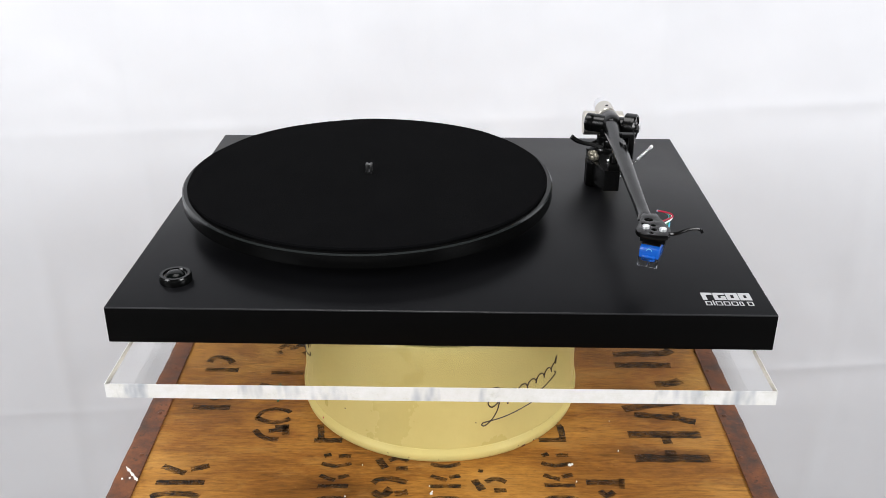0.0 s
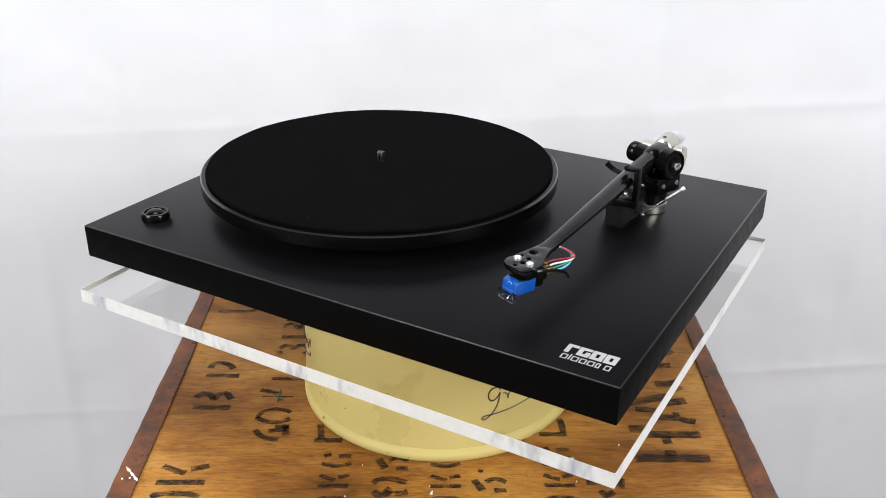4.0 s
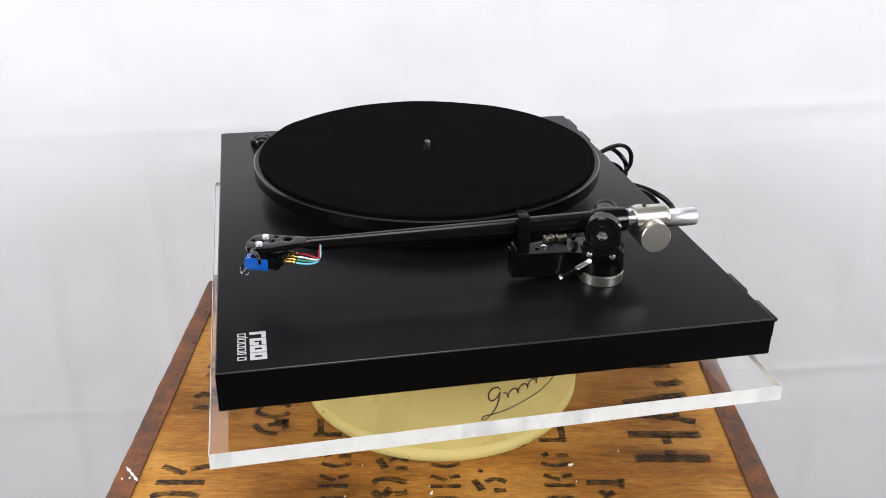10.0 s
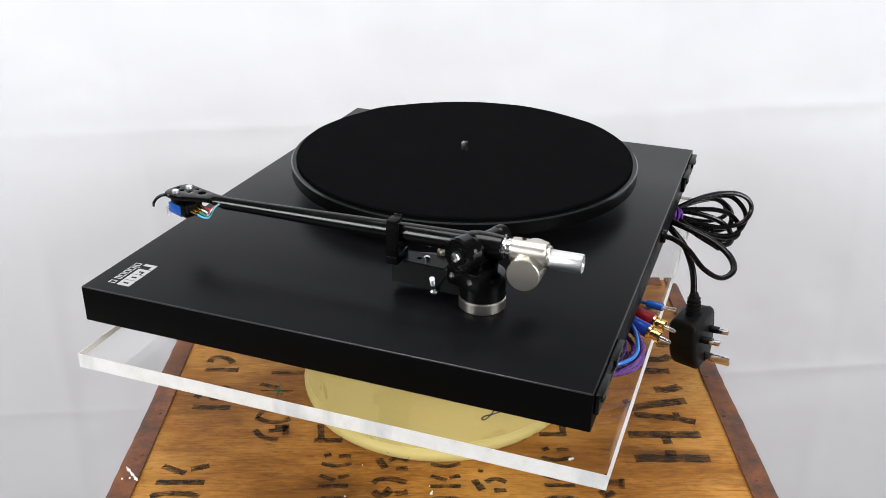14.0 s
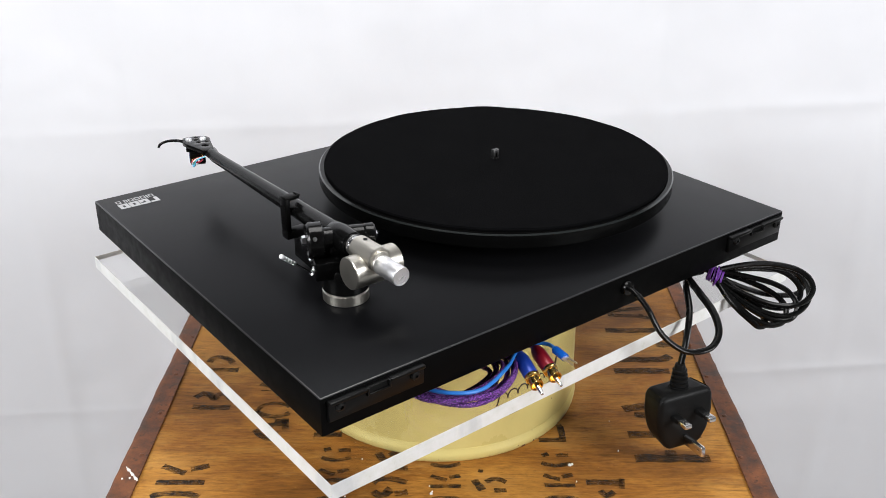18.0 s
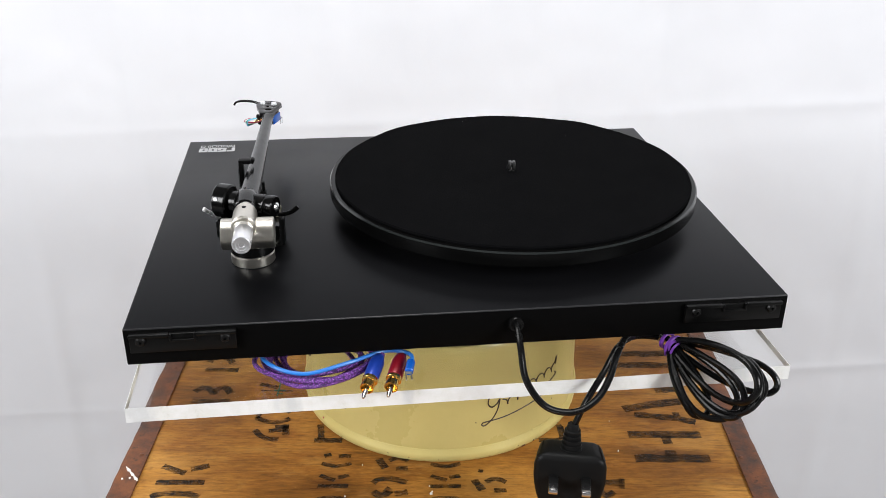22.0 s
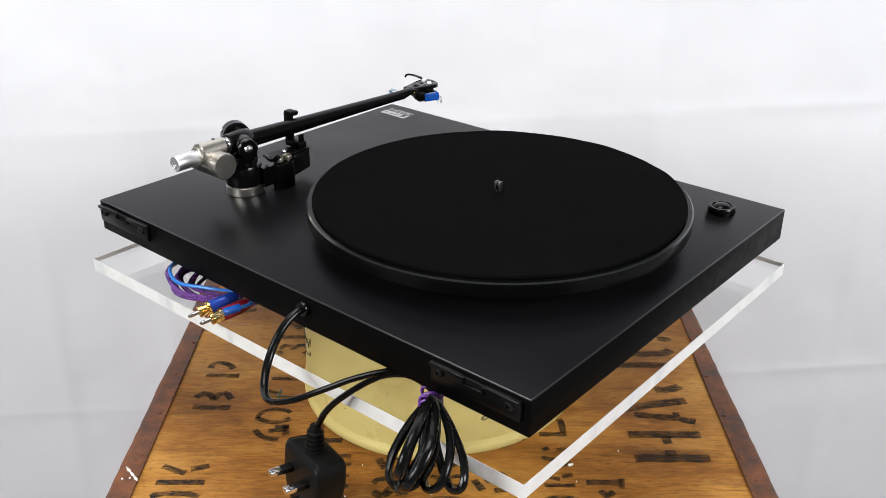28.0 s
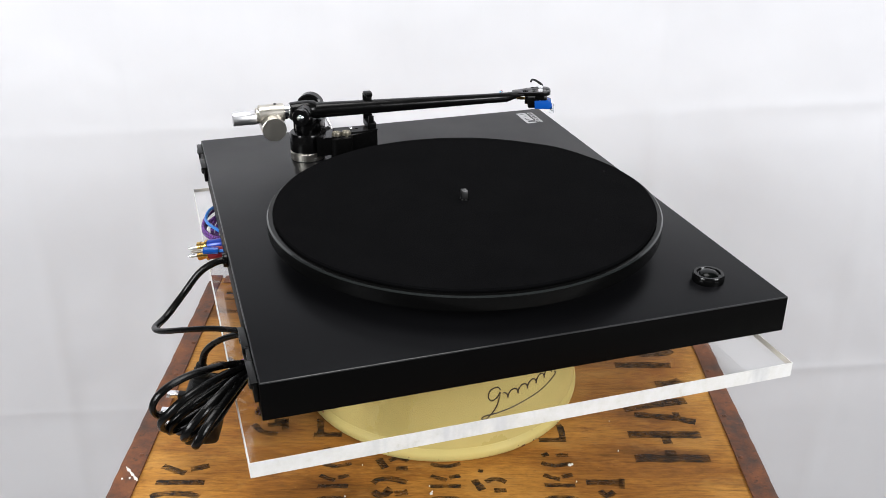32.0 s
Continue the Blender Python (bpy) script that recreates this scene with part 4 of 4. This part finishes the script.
    # pins and tag wires
    part("terminal_block", hbox(-0.0060, 0.0060, 0.0118, 0.0150, 0.0330, 0.0400, 0.0004), PLASTIC, arm)
    for x, z, col, word, out in ((-0.0034, 0.0384, RED, "red", 0.0120), (-0.0006, 0.0373, WHITE, "white", 0.0094), (0.0020, 0.0363, GREEN, "green", 0.0040), (0.0042, 0.0353, CYAN, "pale blue", 0.0020)):
        a, b = head(x, 0.0148, z), head(x * 0.9, 0.0236, z)
        part("contact_pin", lathe([(0.0006, 0), (0.0010, 0.0003), (0.0010, 0.0050), (0.0008, 0.0056), (0.0009, 0.0082), (0.0005, 0.0084)], along(a, b), 10), GOLD, arm, "gold contact sleeve")
        line = glide([b, head(x, 0.0275, z), head(x * 0.9 + 0.2 * out, 0.0330, z + 0.0004), head(x * 0.6 + 0.5 * out, 0.0375, z + 0.0020), head(x * 0.3 + 0.5 * out, 0.0396, 0.0415), head(-0.0010 + 0.25 * out, 0.0388, 0.0435), head(-0.0060, 0.0370, 0.0446)], 6)
        part("tag_wire", tube(line, 0.00065, 7), col, arm, "thin %s tag wire" % word)
    # bearing
    def yoke(x, z=0.0445, y=0.0):
        return YOKE @ Vector((x, y, z))

    bm = bar(yoke(-0.0165), yoke(0.0130), 0.0080, None, 28, 0.001)
    lathe([(0.0060, 0), (0.0084, 0.003), (0.0092, 0.010), (0.0088, 0.018), (0.0082, 0.0255), (0.0074, 0.0262)], along((0.1506, 0.0735, 0.0453), (0.1502, 0.12, 0.0455)), 28, bm)
    box(-0.0090, 0.0090, -0.0075, 0.0075, 0.0320, 0.0440, 0.0025, 2, bm, YOKE)
    part("bearing_block", bm, SATIN, arm, "black bearing block")
    cap = lathe([(0.0108, 0), (0.0122, 0.001), (0.0122, 0.0095), (0.0112, 0.0108), (0.0098, 0.0108), (0.0090, 0.0098), (0.0062, 0.0098), (0.0056, 0.0106), (0, 0.0106)], along(yoke(0.0115), yoke(0.03)), 44)
    part("bearing_cap", cap, SATIN, arm, "round black bearing cap")
    part("bearing_nut", lathe([(0.0040, 0), (0.0042, 0.0008), (0.0036, 0.0034), (0.0020, 0.0040), (0, 0.0040)], along(yoke(0.0220), yoke(0.04)), 6), BRIGHT, arm, "steel bearing nut")
    part("cap_screw", lathe([(0.0015, 0), (0.0015, 0.0008), (0, 0.0010)], along(yoke(0.0180, 0.0500, 0.0106), yoke(0.0180, 0.0530, 0.0150)), 10), BRIGHT, arm, "tiny steel grub screw")
    part("bearing_cap", lathe([(0.0076, 0), (0.0082, 0.001), (0.0082, 0.0062), (0.0074, 0.0072), (0, 0.0070)], along(yoke(-0.0160), yoke(-0.04)), 32), SATIN, arm, "round black bearing cap")
    part("bearing_nut", lathe([(0.0034, 0), (0.0034, 0.0010), (0.0022, 0.0024), (0, 0.0030)], along(yoke(-0.0228), yoke(-0.04)), 12), BRIGHT, arm, "steel bearing nut")
    # counterweight
    part("rear_collar", lathe([(0.0056, 0), (0.0070, 0.0004), (0.0070, 0.0018), (0.0058, 0.0022), (0.0058, 0.0032), (0.0066, 0.0036), (0.0066, 0.0074), (0.0060, 0.0078)], along((0.1500, 0.0988, 0.0455), (0.1498, 0.1060, 0.0455)), 28), BRIGHT, arm, "grooved steel collar")
    part("rear_sleeve", bar((0.1498, 0.1050, 0.0455), (0.1495, 0.1288, 0.0455), 0.0083, None, 48, 0.0008), NICKEL, arm, "brushed nickel sleeve")
    part("set_screw", lathe([(0.0015, 0), (0.0015, 0.0003), (0, 0.0003)], pose(0.1496, 0.1130, 0.05385), 10), PLASTIC, arm)
    part("rear_step", bar((0.1495, 0.1284, 0.0442), (0.1495, 0.1308, 0.0442), 0.0072, None, 48, 0.0003), NICKEL, arm, "stepped nickel collar")
    stub = [(0.0060, 0), (0.0064, 0.0006), (0.0064, 0.0204), (0.0062, 0.0212), (0.0058, 0.0214), (0.0053, 0.0213), (0.0052, 0.0210), (0.0038, 0.0210), (0.0037, 0.0207), (0.0020, 0.0207), (0.0017, 0.0202), (0, 0.0202)]
    part("rear_stub", lathe(stub, along((0.1495, 0.1306, 0.0430), (0.1493, 0.17, 0.0430)), 56), ALUMINIUM, arm, "turned aluminium end stub")
    part("counterweight", lathe(rod(0.0110, 0.0360, 0.0006), along((0.1298, 0.1172, 0.0358), (0.17, 0.1172, 0.0358)), 56), NICKEL, arm, "brushed nickel counterweight")


tonearm()


def hinges():
    for sx, xa, xb in ((1, 0.1545, 0.2225), (-1, -0.2160, -0.1475)):
        xc = (xa + xb) / 2
        y0, y1 = PY1 - 0.0002, PY1 + 0.0030
        bm = box(xa, xb, y0, y1, -0.0165, -0.0030, 0.0007)
        box(xa, xc - 0.0085, y0, y1 + 0.0018, -0.0048, -0.0024, 0.0006, bm=bm)
        box(xc + 0.0085, xb, y0, y1 + 0.0018, -0.0048, -0.0024, 0.0006, bm=bm)
        for x in (xc - 0.0085, xc + 0.0070):
            box(x, x + 0.0015, y0, y1 + 0.0018, -0.0080, -0.0026, 0.0005, bm=bm)
        box(xc - 0.0085, xc + 0.0085, y0, y1 + 0.0016, -0.0082, -0.0068, 0.0004, bm=bm)
        bracket = part("hinge_bracket", bm, STOVE, PLAYER, "black lid hinge bracket")
        for x in (xc - 0.0268, xc + 0.0268):
            m = along((x, y1 - 0.0002, -0.0076), (x, y1 + 1, -0.0076))
            part("screw", lathe([(0.0034, 0), (0.0034, 0.0010), (0.0026, 0.0021), (0.0012, 0.0024), (0.0010, 0.0012), (0, 0.0012)], m, 14), BLACKED, bracket, "blackened cross-head screw")


hinges()


def mains():
    hole = (-0.0300, PY1, -0.0101)
    ring = lathe([(0.0036, 0), (0.0054, 0.0), (0.0056, 0.0024), (0.0050, 0.0038), (0.0036, 0.0040)], along(hole, (hole[0], 1, hole[2])), 24)
    grommet = part("grommet", ring, SATIN, PLAYER, "glossy black cable grommet")
    r = 0.0028
    out = [(-0.0300, 0.177, -0.0101), (-0.0300, 0.1880, -0.0108), (-0.0298, 0.2010, -0.0180), (-0.0315, 0.2150, -0.0335), (-0.0420, 0.2290, -0.0445), (-0.0580, 0.2375, -0.0440),
           (-0.0735, 0.2330, -0.0390), (-0.0860, 0.2180, -0.0335), (-0.0970, 0.1960, -0.0300), (-0.1120, 0.1720, -0.0295), (-0.1280, 0.1640, -0.0310), (-0.1420, 0.1740, -0.0340)]
    cable = part("mains_cable", tube(glide(out, 8), r, 12, flat=0.75), CABLE, PLAYER, "black twin mains cable tied in a bundle")
    down = [(-0.1350, 0.1690, -0.0345), (-0.1180, 0.1690, -0.0330), (-0.1030, 0.1790, -0.0345), (-0.0900, 0.1940, -0.0440), (-0.0760, 0.2045, -0.0600), (-0.0670, 0.2085, -0.0790)]
    part("plug_lead", tube(glide(down, 8), r, 12, flat=0.75), CABLE, cable)
    # the bundled turns, gathered by the tie
    rnd = random.Random(11)
    knot = Vector((-0.1425, 0.1748, -0.0360))
    for reach, wide, side in (((-0.010, 0.046, -0.030), 0.013, (1.0, 0.2, -0.1)), ((-0.024, 0.055, -0.026), 0.021, (0.9, 0.2, -0.4)), ((-0.030, 0.060, -0.020), 0.018, (0.6, 0.1, -0.8)),
                              ((-0.038, 0.063, -0.009), 0.026, (0.5, 0.2, -0.9)), ((-0.048, 0.050, -0.014), 0.021, (0.5, 0.3, -0.9)), ((-0.060, 0.044, -0.012), 0.014, (0.4, 0.3, -0.9)), ((-0.034, 0.067, 0.002), 0.022, (0.2, 0.3, -1.0))):
        reach, side = Vector(reach), Vector(side)
        side -= reach * (side.dot(reach) / reach.length_squared)
        side.normalize()
        loop = []
        for i in range(14):
            a = 2 * math.pi * i / 14
            far = (1 - math.cos(a)) / 2
            wob = Vector((rnd.uniform(-1, 1), rnd.uniform(-1, 1), rnd.uniform(-1, 1))) * 0.0007 * far
            loop.append(knot + reach * far + side * (wide * math.sin(a) * (0.35 + 0.65 * far)) + wob)
        part("cable_turn", tube(glide(loop, 5, True), r, 10, closed=True, flat=0.78), CABLE, cable)
    bm = bmesh.new()
    for k in range(6):
        c = knot + Vector((-0.0009 * k + 0.002, 0.0018 * k - 0.003, -0.0008 * k + 0.001))
        wrap = 0.0066 + 0.0010 * math.sin(k * 2.4)
        ring_pts = [c + Vector((0.5, 0.3, 0.25 * math.sin(k * 1.9))).normalized() * (wrap * math.cos(a)) + Vector((0, 0.2, 1)).normalized() * (wrap * math.sin(a)) for a in [2 * math.pi * i / 20 for i in range(20)]]
        tube(ring_pts, 0.0009, 6, bm, True)
    part("cable_tie", bm, TIE, cable, "purple wire tie")

    # the plug: three flat pins face away from the player
    plug_pose = pose(-0.0670, 0.2085, -0.0750, 6, 0, -14)
    bm = lathe([(0.0036, 0), (0.0042, -0.002), (0.0046, -0.010), (0.0058, -0.018), (0.0070, -0.022)], None, 20)
    for k in range(5):
        lathe([(0.0040 + 0.0004 * k, -0.004 - 0.0034 * k), (0.0056 + 0.0004 * k, -0.0046 - 0.0034 * k), (0.0056 + 0.0004 * k, -0.0060 - 0.0034 * k), (0.0042 + 0.0004 * k, -0.0066 - 0.0034 * k)], None, 20, bm)
    bmesh.ops.transform(bm, matrix=plug_pose, verts=bm.verts)
    # body: a rounded shield, widest at its shoulders
    shield = [(-0.0210, -0.0190), (0.0210, -0.0190), (0.0252, -0.0240), (0.0256, -0.0400), (0.0222, -0.0560), (0.0150, -0.0670), (-0.0150, -0.0670), (-0.0222, -0.0560), (-0.0256, -0.0400), (-0.0252, -0.0240)]
    b2 = bmesh.new()
    front = [b2.verts.new((x, 0.0110, z)) for x, z in shield]
    rear = [b2.verts.new((x * 0.86, -0.0150, z * 0.92 - 0.003)) for x, z in shield]
    b2.faces.new(front), b2.faces.new(list(reversed(rear)))
    for i in range(len(front)):
        j = (i + 1) % len(front)
        b2.faces.new((front[i], rear[i], rear[j], front[j]))
    bmesh.ops.bevel(b2, geom=list(b2.edges), offset=0.0048, segments=4, profile=0.5, affect="EDGES")
    bmesh.ops.transform(b2, matrix=plug_pose, verts=b2.verts)
    plug = part("mains_plug", b2, RUBBER, PLAYER, "black three-pin mains plug hanging from its cable")
    part("gland", bm, RUBBER, plug, "ribbed cable gland")
    for x, z, w, h, long in ((-0.0110, -0.0370, 0.0064, 0.0040, 0.0175), (0.0110, -0.0370, 0.0064, 0.0040, 0.0175), (0.0, -0.0590, 0.0040, 0.0080, 0.0225)):
        bare = 0.5 if z > -0.05 else 0.06
        sheath = box(x - w / 2, x + w / 2, 0.0105, 0.0105 + long * bare, z - h / 2, z + h / 2, 0.0005, turn=plug_pose)
        part("pin_sleeve", sheath, RUBBER, plug)
        part("pin", box(x - w / 2 + 0.0001, x + w / 2 - 0.0001, 0.0105 + long * bare, 0.0105 + long, z - h / 2 + 0.0001, z + h / 2 - 0.0001, 0.0007, turn=plug_pose), BRIGHT, plug, "steel plug pin")


mains()


def signal_leads():
    floor = AZ1 + 0.0024
    c = Vector((0.1035, 0.1500, floor))
    cable = None
    rnd = random.Random(21)
    for k in range(8):
        rx, ry = 0.0265 + 0.0020 * k + rnd.uniform(-0.002, 0.002), 0.0185 + 0.0022 * k + rnd.uniform(-0.002, 0.002)
        ph, sx, sy = rnd.uniform(0, 6), rnd.uniform(-0.003, 0.003), rnd.uniform(-0.002, 0.003)
        pts = []
        for i in range(36):
            a = 2 * math.pi * i / 36
            lift = 0.0020 * (k % 3) + 0.0011 * k + 0.0014 * math.sin(a * 2 + ph)
            pts.append(c + Vector((rx * math.cos(a) + sx + 0.002 * math.sin(3 * a + ph), ry * math.sin(a) + sy + 0.0012 * k, lift)))
        bm = tube(pts, 0.0017, 8, closed=True)
        if cable is None:
            cable = part("signal_cable", bm, PURPLE, PLAYER, "purple braided signal cable coiled on the sheet")
        else:
            part("cable_turn", bm, PURPLE, cable)
    earth = glide([(0.128, 0.124, floor + 0.008), (0.143, 0.154, floor + 0.014), (0.134, 0.178, floor + 0.016), (0.112, 0.187, floor + 0.014), (0.084, 0.180, floor + 0.016), (0.060, 0.165, floor + 0.014), (0.046, 0.166, floor + 0.014), (0.0400, 0.174, floor + 0.015), (0.0412, 0.184, -0.0350)], 8)
    lead = part("earth_lead", tube(earth, 0.0014, 8), LEAD, PLAYER, "bright blue earth lead with a fork end")
    part("terminal_sleeve", bar((0.0412, 0.1820, -0.0350), (0.0436, 0.1945, -0.0345), 0.0030, None, 14), BLUE, lead, "blue crimp sleeve")
    bm = box(0.0418, 0.0427, 0.1950, 0.2040, -0.0350, -0.0340)
    box(0.0455, 0.0464, 0.1950, 0.2040, -0.0350, -0.0340, bm=bm)
    box(0.0418, 0.0464, 0.1935, 0.1960, -0.0352, -0.0338, bm=bm)
    part("fork", bm, NICKEL, lead, "tinned fork terminal")
    for colour, word, a, b in ((NAVY, "dark blue", (0.0620, 0.1680, -0.0385), (0.0725, 0.1990, -0.0442)), (CRIMSON, "dark red", (0.0468, 0.1685, -0.0390), (0.0572, 0.2025, -0.0442))):
        va, vb = Vector(a), Vector(b)
        way = (vb - va).normalized()
        plug = part("phono_plug", lathe([(0.0036, 0), (0.0044, 0.002), (0.0052, 0.006), (0.0052, 0.0215), (0.0048, 0.0222)], along(va, vb), 24), colour, PLAYER, "gold-tipped phono plug with a %s sleeve" % word)
        s = va + way * 0.0220
        part("collar", lathe([(0.0048, 0), (0.0054, 0.0004), (0.0054, 0.0022), (0.0046, 0.0028), (0.0040, 0.0030), (0.0040, 0.0060), (0.0046, 0.0062), (0.0046, 0.0095), (0.0038, 0.0095), (0.0036, 0.0062)], along(s, vb + way), 24), GOLD, plug, "gold collar")
        part("pin", lathe([(0.0016, 0), (0.0016, 0.0120), (0.0010, 0.0140), (0, 0.0145)], along(s + way * 0.004, vb + way), 12), BRIGHT, plug, "bright centre pin")
        part("strain_relief", tube(glide([va - way * 0.012 + Vector((0.012, -0.004, 0.002)), va - way * 0.004, va + way * 0.001], 5), 0.0026, 8), PURPLE, plug)


signal_leads()

# ---- the turning ----
ANGLES = ((0, -1.01), (0.25, -1.45), (0.5, -3.17), (1, -7.08), (2, -14.71), (3, -22.46), (6, -46.16), (7, -54.28), (8, -62.47), (9, -70.57), (10, -78.54), (11, -86.56), (12, -94.61), (13, -102.61), (14, -110.54), (17, -134.15), (18, -141.99), (19, -149.77), (20, -157.53), (21, -165.37), (22, -173.29), (23, -181.20), (24, -189.07), (25, -196.93), (28, -220.50), (29, -228.40), (30, -236.44), (31, -244.60), (32, -252.80))


def motions():
    rows = [(t, pose(0, 0, TOP, 0, 0, a)) for t, a in ANGLES]
    for ob in (PLAYER, *MATS):
        walk(ob, [(t, m @ LEAN) for t, m in rows])
    walk(SHEET, [(t, m @ SKEW) for t, m in rows])


motions()
